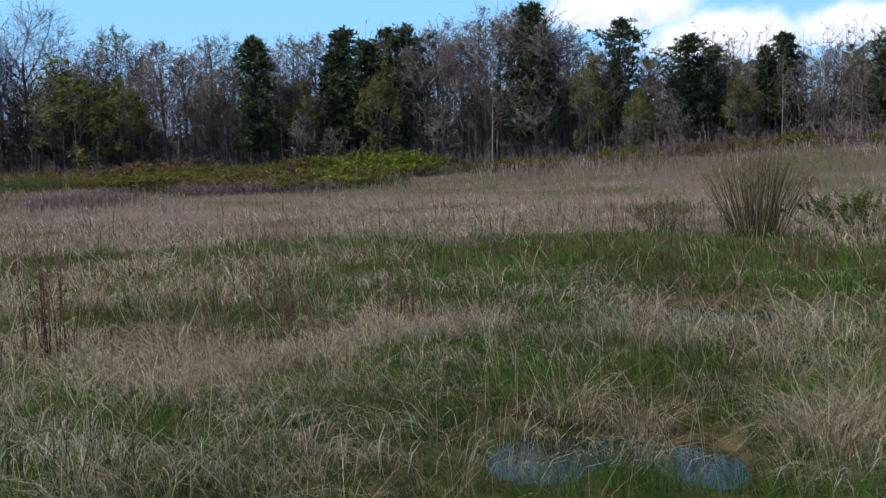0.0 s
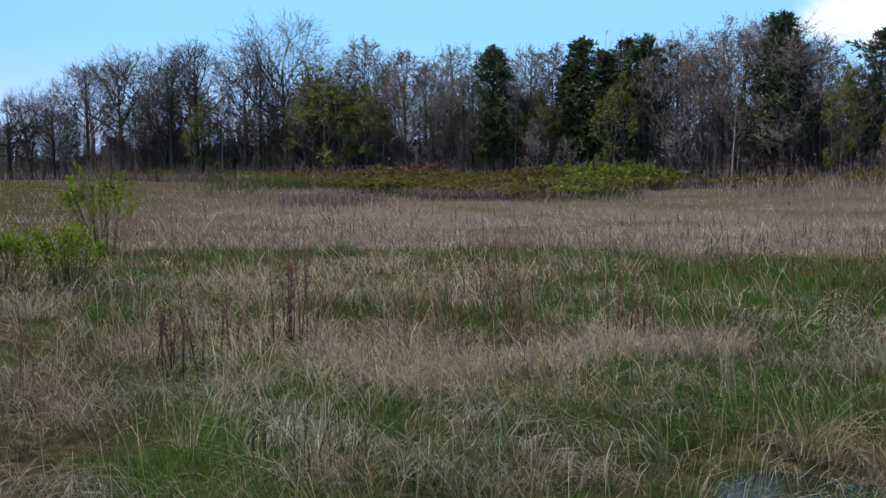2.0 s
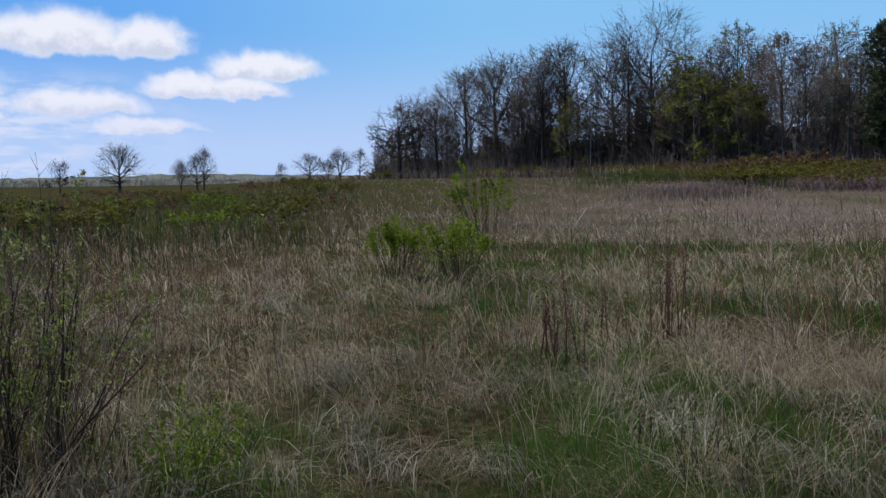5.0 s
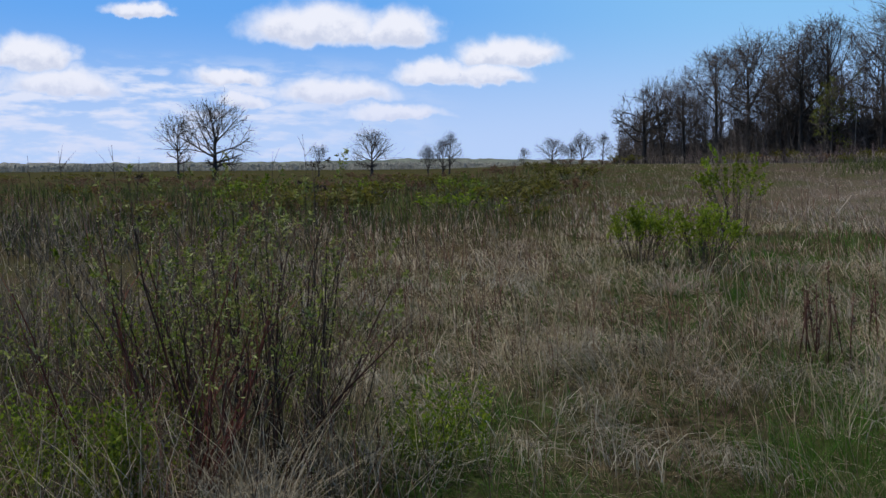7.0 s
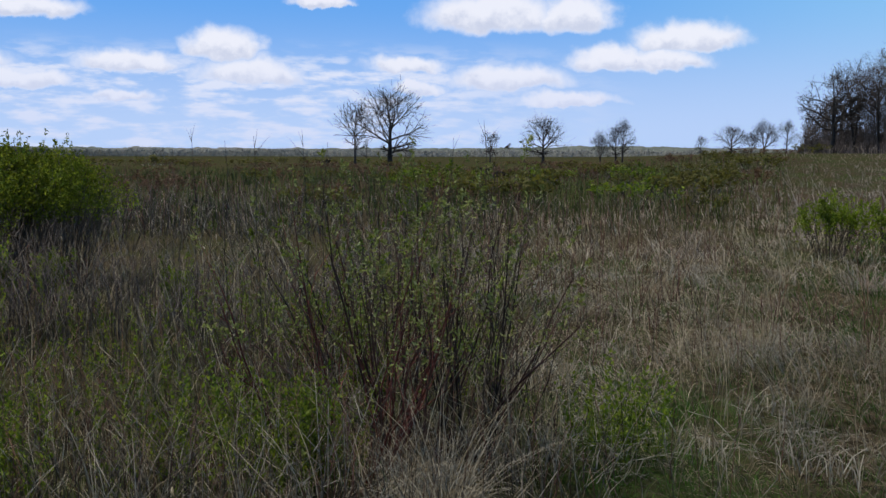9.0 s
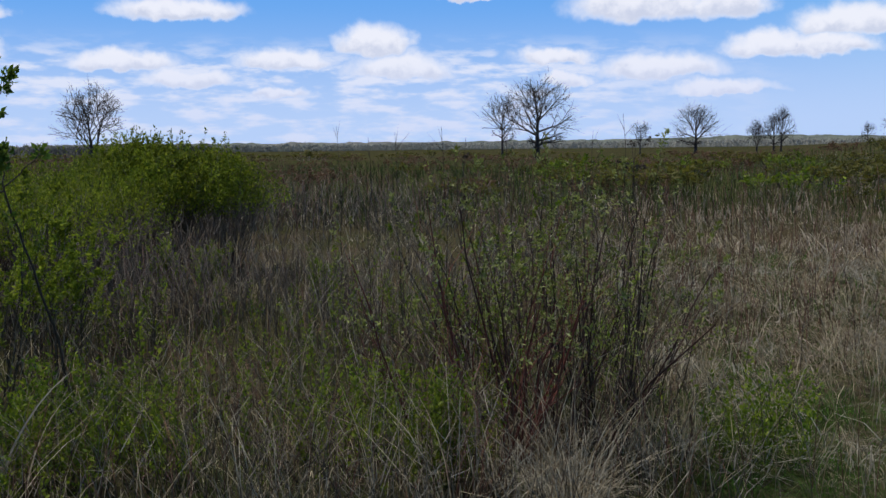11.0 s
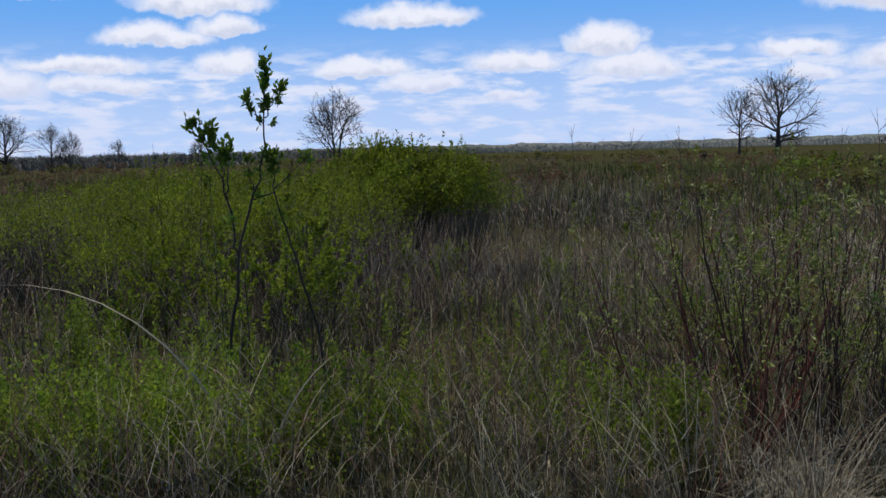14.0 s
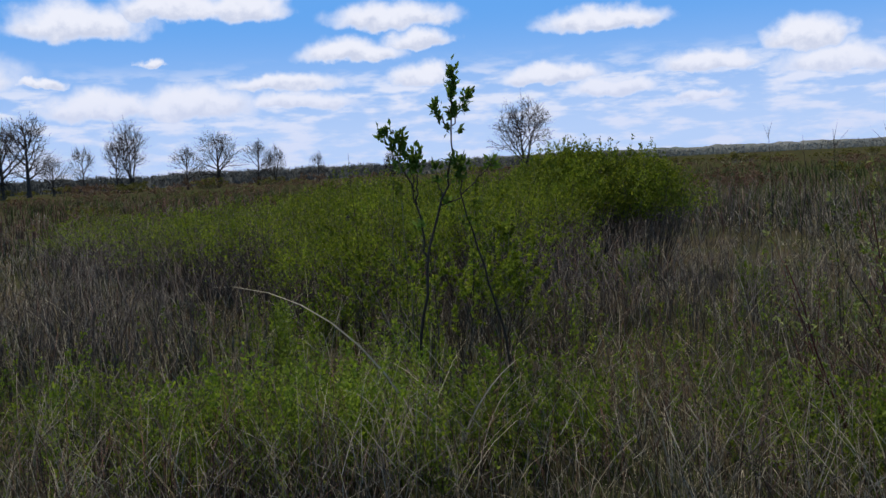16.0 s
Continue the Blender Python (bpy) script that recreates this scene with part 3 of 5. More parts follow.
    r0 = np.maximum(r0.reshape(m, 1), fine)
    return out, np.maximum(r0 * np.linspace(1, 0.3, points)[None], fine * 0.45)


def grown_tree(seed, height, width, fork, lead, trunk_r, bark, twig, counts=(10, 6, 6, 4), fine=0.013, angle=(62, 22), mid=0.58, up=0.12, wob=0.13, lumps=0.22, buds=None, bud_count=0, bud_size=0.11, lean=0.02, stems=1, stout=1.0):
    """A tree out of leaf: limbs leave the trunk above its fork and part three times more, ending in fine twigs; buds sit on these."""
    rng = np.random.default_rng(seed)
    z = np.linspace(0, 1, 9)
    P, R = [], []
    for k in range(stems):
        wander = np.cumsum(rng.normal(0, lean * height / 8, (9, 2)), 0) * z[:, None]
        tilt = (0.0 if stems == 1 else 0.16) * height * lead
        a = k * 6.283 / stems + 0.5
        P.append(np.column_stack([wander + np.outer(z ** 1.2, [math.cos(a) * tilt, math.sin(a) * tilt]), z * height * lead * (1 - 0.12 * k)]))
        R.append(trunk_r * (1.0 - 0.72 * z ** 0.8) / stems ** 0.4)
    P, R = np.stack(P), np.stack(R)
    P[:, 0, 2] = -0.35
    R[:, 0] *= 1.35
    low = fork / lead
    rise = lambda f: ((f - low) / (1 - low)).clip(0, 1)
    centre = np.array([P[:, -1, 0].mean() * 0.5, P[:, -1, 1].mean() * 0.5, height * mid])

    def to_crown(P, inner, outer, least, most):
        """Lets every limb end near the lumpy dome of the crown."""
        a, d = P[:, 0] - centre, P[:, -1] - P[:, 0]
        ang = np.arctan2(a[:, 1] + d[:, 1], a[:, 0] + d[:, 0])
        zz = (a + d)[:, 2]
        size = rng.uniform(inner, outer, len(P)) * (1 + lumps * 2 * (lattice(np.cos(ang) * 1.8 + 9, np.sin(ang) * 1.8 + 9 + zz * 0.25, seed) - 0.5))
        ell = np.stack([np.full(len(P), 2 / width), np.full(len(P), 2 / width), np.where(zz > 0, 1 / (1 - mid), 1 / (mid - fork * 0.7)) / height], 1) / size[:, None]
        a, d = a * ell, d * ell
        A, B, C = (d * d).sum(1), (a * d).sum(1), (a * a).sum(1) - 1
        k = (-B + np.sqrt(np.maximum(B * B - A * C, 0))) / A
        return P[:, :1] + (P - P[:, :1]) * np.clip(k, least, most)[:, None, None]

    P1, R1 = sprout(P, R, max(3, counts[0] // stems), rng, lambda f: angle[0] + (angle[1] - angle[0]) * rise(f), lambda f: 0.45 * height + 0 * f, up, wob, 6, low, fine * 2, 0.62)
    R1 = R1 * stout
    P1 = to_crown(P1, 0.72, 0.92, 0.25, 1.6)
    P2, R2 = sprout(P1, R1, counts[1], rng, 44, 0.55, up * 1.2, wob * 1.2, 4, 0.2, fine * 1.3)
    R2 = R2 * stout
    P2 = to_crown(P2, 0.82, 1.0, 0.3, 1.5)
    P3, R3 = sprout(P2, R2, counts[2], rng, 42, 0.62, up * 1.3, wob * 1.2, 2, 0.15, fine)
    P3 = to_crown(P3, 0.9, 1.04, 0.35, 1.2)
    P4, R4 = sprout(P3, R3, counts[3], rng, 40, 0.65, up, wob, 2, 0.1, fine * 0.9)
    wood, boughs, crown = Soup(), Soup(), Soup()
    wood.add(*limbs(P, R, 7))
    boughs.add(*limbs(P1, R1, 4))
    crown.add(*limbs(P2, R2, 3))
    crown.add(*cones(P3[:, 0], P3[:, 1], R3[:, 0]))
    crown.add(*cones(P4[:, 0], P4[:, 1], R4[:, 0]))
    foliage = None
    if buds:
        pick = rng.integers(0, len(P4), bud_count)
        f = rng.uniform(0.1, 1.1, (bud_count, 1))
        p = P4[pick, 0] + (P4[pick, 1] - P4[pick, 0]) * f + rng.normal(0, 0.07, (bud_count, 3))
        foliage = mesh_of("foliage", *leaves(p, rng.uniform(0.5, 1.4, bud_count) * bud_size, width=0.75, rng=rng), buds)
    return wood.mesh("trunk", bark), boughs.mesh("branching", bark), crown.mesh("crown", twig), foliage


def conifer(seed, height, width):
    """A pine: straight trunk and irregular whorls of upswept boughs, close with needle tufts towards their ends."""
    rng = np.random.default_rng(seed)
    wood, boughs, green = Soup(), Soup(), Soup()
    zs = np.linspace(-0.3, height, 9)
    pts = np.column_stack([np.cumsum(rng.normal(size=(9, 2)) * 0.06, 0), zs])
    wood.add(*chain(pts, 0.19 * (1 - zs.clip(0) / height) + 0.025, 6))
    z, bases, tips = height * 0.2, [], []
    while z < height * 0.985:
        f = z / height
        full = width * (0.95 - 0.25 * abs(f - 0.5)) if f < 0.78 else width * (0.9 * max(0.03, (1.02 - f) / 0.24) ** 0.8)
        turn = rng.uniform(0, 6.28)
        for k in range(rng.integers(3, 6)):
            a = turn + k * 1.4 + rng.normal(0, 0.3)
            base = np.array([np.interp(z, zs, pts[:, 0]), np.interp(z, zs, pts[:, 1]), z])
            bases.append(base)
            tips.append(base + np.array([math.cos(a), math.sin(a), rng.uniform(0.0, 0.35) + 0.55 * f]) * max(0.3, full * (0.6 + 0.8 * float(lattice(np.array([z * 0.7 + math.cos(a)]), np.array([math.sin(a) * 1.2 + 5]), seed)[0])) * rng.uniform(0.7, 1.1)))
        z += rng.uniform(0.25, 0.45)
    a, b = np.array(bases), np.array(tips)
    boughs.add(*tubes(a, b, 0.045, 0.012, 3))
    per = 8
    f = rng.uniform(0.25, 1.05, (len(a) * per, 1))
    p = np.repeat(a, per, 0) + np.repeat(b - a, per, 0) * f + rng.normal(size=(len(a) * per, 3)) * [0.26, 0.26, 0.2]
    q = np.repeat(p, 7, 0)
    w = rng.normal(size=q.shape) * 0.8 + np.repeat(np.repeat(unit(b - a), per, 0), 7, 0) * 0.6 + [0, 0, 0.4]
    green.add(*leaves(q, rng.uniform(0.24, 0.56, len(q)), w, 0.28, rng))
    return wood.mesh("trunk", BARK_DARK), boughs.mesh("branching", BARK_DARK), green.mesh("needles", NEEDLE)


def make_tree(kind_name, meshes, label, category, group):
    ob = thing(kind_name, 0, 0, label, category, group, 0)
    for me in meshes:
        if me:
            tagged(part(me.name.split(".")[0], me, ob), kind="" if me.name.startswith("trunk") else "stuff")
    return ob


EDGE = "trees at the wood's edge"
OAKS = [make_tree("bare_tree", grown_tree(s, 15, w, fk, ld, 0.27, BARK_DARK, TWIG_DARK, c, 0.018, ang, md, 0.1, wb, stems=st), lab, "tree", EDGE)
        for s, w, fk, ld, c, ang, md, wb, st, lab in ((11, 8.6, 0.3, 0.72, (13, 7, 6, 5), (60, 18), 0.62, 0.12, 1, "tall leafless deciduous tree with dark ascending branches"), (12, 7.4, 0.34, 0.8, (13, 7, 6, 5), (48, 16), 0.64, 0.1, 1, "tall leafless deciduous tree with dark ascending branches"),
                                                      (13, 7.4, 0.28, 0.7, (14, 7, 6, 5), (50, 20), 0.62, 0.12, 2, "tall leafless twin-stemmed tree with dark ascending branches"), (14, 10.5, 0.2, 0.66, (13, 7, 6, 5), (80, 30), 0.55, 0.2, 1, "leafless tree with dark crooked spreading branches"))]
BUDDING = [make_tree("budding_tree", grown_tree(s, 14, w, 0.2, 0.82, 0.14, BARK, TWIG, (14, 6, 5, 4), 0.018, (50, 20), 0.56, 0.12, 0.11, buds=buds, bud_count=n, bud_size=0.1), lab, "tree", EDGE)
           for s, w, buds, n, lab in ((21, 5.4, BUD_GREEN, 4800, "slender deciduous tree with sparse yellow-green spring leaves"),
                                      (22, 6.2, BUD_GREEN, 3300, "slender deciduous tree with sparse yellow-green spring leaves"),
                                      (23, 5.8, BUD_RUST, 4000, "deciduous tree with rusty brown opening buds"),
                                      (24, 6.4, BUD_RUST, 2700, "deciduous tree with rusty brown opening buds"))]
LEAFING = [make_tree("leafing_tree", grown_tree(25, 11, 5.2, 0.1, 0.8, 0.12, BARK, TWIG, (12, 5, 5, 4), 0.015, (58, 20), 0.5, 0.12, 0.12, buds=LEAF_TREE, bud_count=4200, bud_size=0.18), "deciduous tree already covered in olive green leaves", "tree", EDGE)]
GREYS = [make_tree("grey_tree", grown_tree(s, 12, w, 0.12, 0.82, 0.11, BARK, TWIG, (14, 6, 6, 5), 0.017, (54, 18), 0.54, 0.12, 0.12), "leafless grey-brown tree with fine dense twigs", "tree", EDGE) for s, w in ((31, 5.0), (32, 6.2), (33, 4.4))]
BIRCHES = [make_tree("birch_tree", grown_tree(s, 13, 3.6, 0.4, 0.95, 0.1, BARK_PALE, TWIG, (10, 5, 4, 4), 0.014, (44, 20), 0.66, 0.1, 0.1, buds=BUD_GREEN, bud_count=800, bud_size=0.13), "thin pale-barked birch with a few young leaves", "tree", "birches at the wood's edge") for s in (41, 42)]
PINES = [make_tree("pine_tree", conifer(s, 13, w), "dark green pine with ragged boughs", "tree", "pines in the wood") for s, w in ((51, 1.8), (52, 2.1), (53, 1.6))]
SAPLINGS = [make_tree("sapling", grown_tree(s, 6.5, 2.8, 0.08, 0.85, 0.045, BARK, TWIG, (10, 5, 4, 3), 0.018, (48, 18), 0.5, 0.12, 0.12), "thin leafless grey sapling in the undergrowth", "sapling", "undergrowth saplings") for s in (61, 62, 63)]
ORIGINAL_H = {}
for kinds, h in ((OAKS, 15), (BUDDING, 14), (GREYS, 12), (LEAFING, 11), (BIRCHES, 13), (PINES, 13), (SAPLINGS, 6.5)):
    for ob in kinds:
        ORIGINAL_H[ob.name] = h
used = set()


def plant(kinds, az, r, height, rng, wide=1.0, turn=None, lean=2.0):
    """Stand a tree of one of these kinds on the ground at (az, r), scaled to the height."""
    ob = kinds[rng.integers(len(kinds))]
    x, y = at(az, r)
    s = height / ORIGINAL_H[ob.name]
    m = pose(x, y, float(ground_z(x, y)), rng.uniform(-lean, lean), rng.uniform(-lean, lean), rng.uniform(0, 360) if turn is None else turn)
    m = m @ Matrix.Diagonal((s * wide, s * wide, s, 1))
    if ob.name not in used:
        used.add(ob.name)
        ob.matrix_basis = m
        return ob
    c = copy_thing(ob, m)
    c.matrix_basis = m
    return c


def edge(az):
    """How far off the wood's edge stands."""
    return float(np.interp(az, [-60, -28, -12, 8, 20, 33, 39, 41], [95, 84, 82, 84, 90, 108, 126, 135]))


def crest(az, r, el):
    """The height of a tree at (az, r) whose top shows el degrees up."""
    x, y = at(az, r)
    return 1.6 + r * math.tan(radians(el)) - float(ground_z(x, y))


def build_wood():
    rng = np.random.default_rng(99)
    # the trees that make the skyline: kind, direction, degrees up, extra width
    for kinds, rows in (
        (OAKS, [(23.6, 9.8, 1.0), (21.0, 8.4, 1.0), (28.8, 7.9, 1.1), (26.0, 8.0, 0.9), (31.4, 7.4, 1.2), (33.0, 7.2, 1.2), (34.8, 6.4, 1.1), (36.6, 5.3, 1.2), (25.2, 7.2, 1.0), (30.2, 6.8, 1.1), (37.8, 4.9, 1.1)]),
        (BUDDING, [(19.0, 8.9, 1.1), (16.4, 7.9, 1.2), (13.7, 8.4, 1.0), (9.0, 8.4, 1.1), (7.6, 8.2, 1.0), (0.4, 9.0, 1.2), (-2.2, 9.4, 1.1), (-12.6, 6.3, 1.1), (-16.8, 6.4, 1.1), (-22.4, 6.4, 1.0), (-24.4, 6.5, 1.0), (22.0, 6.0, 1.3), (12.4, 7.0, 1.2), (-7.6, 8.3, 1.2), (-20.9, 6.2, 1.1)]),
        (GREYS, [(-4.6, 10.2, 1.2), (-3.4, 9.4, 1.1), (-6.2, 8.8, 1.2), (15.2, 7.6, 1.2), (10.4, 7.6, 1.1), (-9.2, 7.0, 1.1), (-18.2, 5.6, 1.2), (-1.0, 8.2, 1.2), (1.6, 7.6, 1.1), (17.6, 7.4, 1.1)]),
        (PINES, [(11.2, 7.7, 1.0), (5.9, 8.2, 1.1), (3.5, 8.1, 1.1), (2.1, 8.2, 0.9), (4.6, 7.4, 1.2), (-5.2, 9.2, 1.1), (-10.5, 8.1, 1.0), (-14.5, 7.0, 1.3), (-15.8, 6.3, 1.1), (-19.8, 6.8, 1.2), (-25.4, 6.6, 1.2), (6.8, 6.8, 1.0), (-18.8, 6.2, 1.0)]),
        (LEAFING, [(21.3, 6.4, 1.2), (18.8, 5.4, 1.0), (8.2, 5.0, 1.1), (-11.6, 4.2, 1.0), (28.6, 4.2, 1.0), (-17.4, 4.6, 1.1), (4.0, 6.2, 0.8), (-8.6, 6.4, 0.7)]),
        (BIRCHES, [(17.9, 6.6, 0.9), (-18.9, 5.6, 0.8), (-20.4, 6.0, 0.8), (-21.8, 5.6, 0.8), (8.1, 5.4, 0.8), (6.9, 5.0, 0.8), (-23.2, 6.0, 0.8), (14.6, 5.6, 0.7), (13.2, 5.2, 0.7), (15.8, 5.8, 0.6), (9.8, 5.4, 0.7), (1.0, 6.0, 0.7), (-2.8, 6.2, 0.7), (-8.2, 5.6, 0.7), (-13.4, 5.2, 0.7), (24.8, 5.4, 0.7), (27.4, 5.0, 0.7), (-19.6, 5.8, 0.6), (-16.2, 5.0, 0.7)]),
    ):
        for az, el, wide in rows:
            r = edge(az) + rng.uniform(2, 7) + (0.5 if kinds is PINES else -3.0 if kinds is LEAFING else 0)
            plant(kinds, az, r, crest(az, r, el + 0.25) , rng, wide * 1.15)
    # the wood behind and between them, lower than the skyline
    sky_az = [-60, -27, -20, -12.6, -10, -4.6, 0, 5, 11, 16, 19, 24, 29, 33, 37, 40.2]
    sky_el = [6.2, 6.2, 6.0, 5.8, 6.6, 8.6, 8.2, 7.4, 7.0, 7.2, 7.4, 7.0, 6.6, 6.2, 4.4, 3.6]
    for i in range(34):
        az = rng.uniform(-33, 40)
        r = edge(az) + rng.uniform(1, 20)
        el = float(np.interp(az, sky_az, sky_el)) * rng.uniform(0.75, 1.0)
        dark = az > 20 or rng.random() < 0.15
        pick = OAKS if dark else (GREYS if rng.random() < 0.5 else BUDDING)
        if -28 < az < 8 and rng.random() < 0.13:
            pick = PINES
        plant(pick, az, r, crest(az, r, el), rng, rng.uniform(1.1, 1.5))
    for i in range(46):
        az = rng.uniform(-33, 40)
        r = edge(az) + rng.uniform(-2, 16)
        plant(SAPLINGS, az, r, rng.uniform(3.5, 7.5), rng, rng.uniform(0.9, 1.5), lean=5)


build_wood()


def thicket():
    """The depth of the wood behind its edge: crowded thin stems and twigs that nobody could count."""
    rng = np.random.default_rng(17)
    for n, mat, leaf, a0, a1, name, label in ((1900, TWIG, BUD_GREEN, -38, 22, "thicket", "crowded grey-brown stems and twigs inside the wood"),
                                              (1250, TWIG_DARK, None, 18, 40.4, "dark_thicket", "crowded dark bare stems inside the wood")):
        az = rng.uniform(a0, a1, n)
        r = np.array([edge(a) for a in az]) + 3 + 32 * rng.random(n) ** 1.3
        x, y = -r * np.sin(np.radians(az)), r * np.cos(np.radians(az))
        h = (4.0 + 7.5 * rng.random(n) ** 0.65) * np.interp(az, [-25, -12, -4, 20, 30, 36, 40.5], [0.95, 0.95, 1.3, 1.15, 1.0, 0.9, 0.6])
        base = np.stack([x, y, ground_z(x, y) - 0.1], 1)
        lean = rng.normal(0, 0.05, (n, 2))
        tip = base + np.column_stack([lean * h[:, None], h])
        s, deep = Soup(), Soup()
        s.add(*tubes(base, tip, 0.036, 0.012))
        k = 13
        f = rng.uniform(0.08, 1.0, (n * k, 1))
        p = np.repeat(base, k, 0) + np.repeat(tip - base, k, 0) * f
        d = unit(rng.normal(size=p.shape) * [0.8, 0.8, 0.25] + [0, 0, 0.7])
        q = p + d * rng.uniform(0.6, 2.3, (n * k, 1)) * (1.15 - 0.6 * f)
        s.add(*cones(p, q, 0.034))
        s.add(*cones((p + q) / 2, (p + q) / 2 + unit(rng.normal(size=p.shape) + d) * rng.uniform(0.3, 0.9, (n * k, 1)), 0.027))
        m = n * 3                                      # low brush that closes the floor of the wood
        az = rng.uniform(a0, a1, m)
        r = np.array([edge(a) for a in az]) + 1 + 40 * rng.random(m)
        x, y = -r * np.sin(np.radians(az)), r * np.cos(np.radians(az))
        low = np.stack([x, y, ground_z(x, y) - 0.1], 1)
        for _ in range(2):
            up = unit(rng.normal(size=low.shape) * [0.28, 0.28, 0.1] + [0, 0, 1])
            s.add(*cones(low, low + up * rng.uniform(0.8, 4.0, (m, 1)), 0.03))
        m = n * 11                                     # sprays of twigs deep in the wood, where no sky shows through
        az = rng.uniform(a0, a1, m)
        r = np.array([edge(a) for a in az]) + 10 + 34 * rng.random(m)
        x, y = -r * np.sin(np.radians(az)), r * np.cos(np.radians(az))
        spray = np.stack([x, y, ground_z(x, y) - 0.3 + 6.5 * rng.random(m) ** 1.4 * np.interp(az, [-25, 20, 30, 36, 40.5], [1, 1, 0.75, 0.4, 0.1]) * (0.5 + lattice(az * 0.9, az * 0.0, 21))], 1)
        deep.add(*leaves(spray, rng.uniform(0.8, 1.6, m), rng.normal(size=spray.shape) * [0.6, 0.6, 0.3] + [0, 0, 0.9], 0.6, rng))
        tagged(new(name, s.mesh(name, mat)), label, "undergrowth", kind="stuff")
        tagged(new("deep_twigs", deep.mesh("deep_twigs", mat)), "dark sprays of twigs deep in the wood", "undergrowth", kind="stuff")
        if leaf:
            sel = rng.random(len(q)) < 0.45
            tagged(new("thicket_leaves", mesh_of("thicket_leaves", *leaves(q[sel], rng.uniform(0.12, 0.3, sel.sum()), width=0.7, rng=rng), leaf)), "sparse young leaves in the undergrowth", "undergrowth", kind="stuff")


thicket()

LONE = [make_tree("lone_tree", grown_tree(s, 14, w, fk, ld, tr, BARK_DARK, TWIG_BACKLIT, c, 0.04, ang, md, up, wb, lm, stems=st, lean=ln, stout=1.1), lab, "tree", "lone trees in the marsh")
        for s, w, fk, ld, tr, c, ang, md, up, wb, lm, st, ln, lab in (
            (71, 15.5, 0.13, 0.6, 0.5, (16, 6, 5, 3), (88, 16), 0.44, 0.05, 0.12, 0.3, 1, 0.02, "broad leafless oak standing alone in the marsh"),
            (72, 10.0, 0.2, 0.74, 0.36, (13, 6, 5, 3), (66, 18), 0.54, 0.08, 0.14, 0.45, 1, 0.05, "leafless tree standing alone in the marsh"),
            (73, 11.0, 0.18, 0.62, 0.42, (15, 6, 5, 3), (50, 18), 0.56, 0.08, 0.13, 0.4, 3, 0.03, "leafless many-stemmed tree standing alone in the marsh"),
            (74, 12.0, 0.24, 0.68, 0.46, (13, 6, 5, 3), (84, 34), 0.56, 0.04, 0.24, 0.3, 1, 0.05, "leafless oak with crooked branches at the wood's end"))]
for ob in LONE:
    ORIGINAL_H[ob.name] = 14


def build_lone_trees():
    rng = np.random.default_rng(5)
    for k, az, r, el, wide in (
        (0, 64.5, 180, 3.75, 1.15), (1, 66.6, 184, 2.9, 0.9), (0, 55.2, 300, 2.1, 1.1), (1, 58.4, 300, 1.2, 1.0), (2, 51.8, 300, 1.3, 0.9), (1, 50.5, 300, 1.9, 0.9), (0, 50.9, 310, 1.5, 0.8),
        (1, 46.0, 260, 0.95, 1.0), (0, 44.3, 250, 1.5, 1.3), (2, 42.5, 230, 1.9, 1.2), (1, 41.3, 220, 1.8, 1.0), (3, 38.9, 126, 4.55, 1.1), (2, 43.2, 240, 1.2, 1.2),
        (2, 90.5, 170, 3.75, 1.15), (1, 119.3, 190, 3.7, 1.2), (0, 120.6, 200, 3.2, 1.1), (1, 116.4, 230, 1.9, 0.9), (2, 113.8, 220, 3.4, 0.8), (1, 114.6, 225, 2.2, 0.8), (1, 110.7, 230, 1.7, 1.2), (0, 108.9, 230, 2.45, 1.0),
        (1, 106.6, 240, 1.9, 1.0), (2, 105.6, 250, 1.6, 0.9), (0, 118.0, 260, 1.4, 1.0), (2, 121.8, 210, 2.4, 1.2), (1, 103.0, 300, 1.0, 0.9), (2, 98.6, 320, 1.0, 0.9),
    ):
        plant([LONE[k]], az, r, crest(az, r, el), rng, wide, lean=1.0)


build_lone_trees()

# ---------------------------------------------------------------- sward


def scatter(n, r0, r1, az0=-34.0, az1=130.0, power=0.0):
    """Places on the plan, thinning with distance (even in log r for power 0)."""
    u = RNG.random(n)
    r = r0 * (r1 / r0) ** (u ** (1 + power))
    az = RNG.uniform(az0, az1, n)
    x, y = -r * np.sin(np.radians(az)), r * np.cos(np.radians(az))
    return az, r, x, y


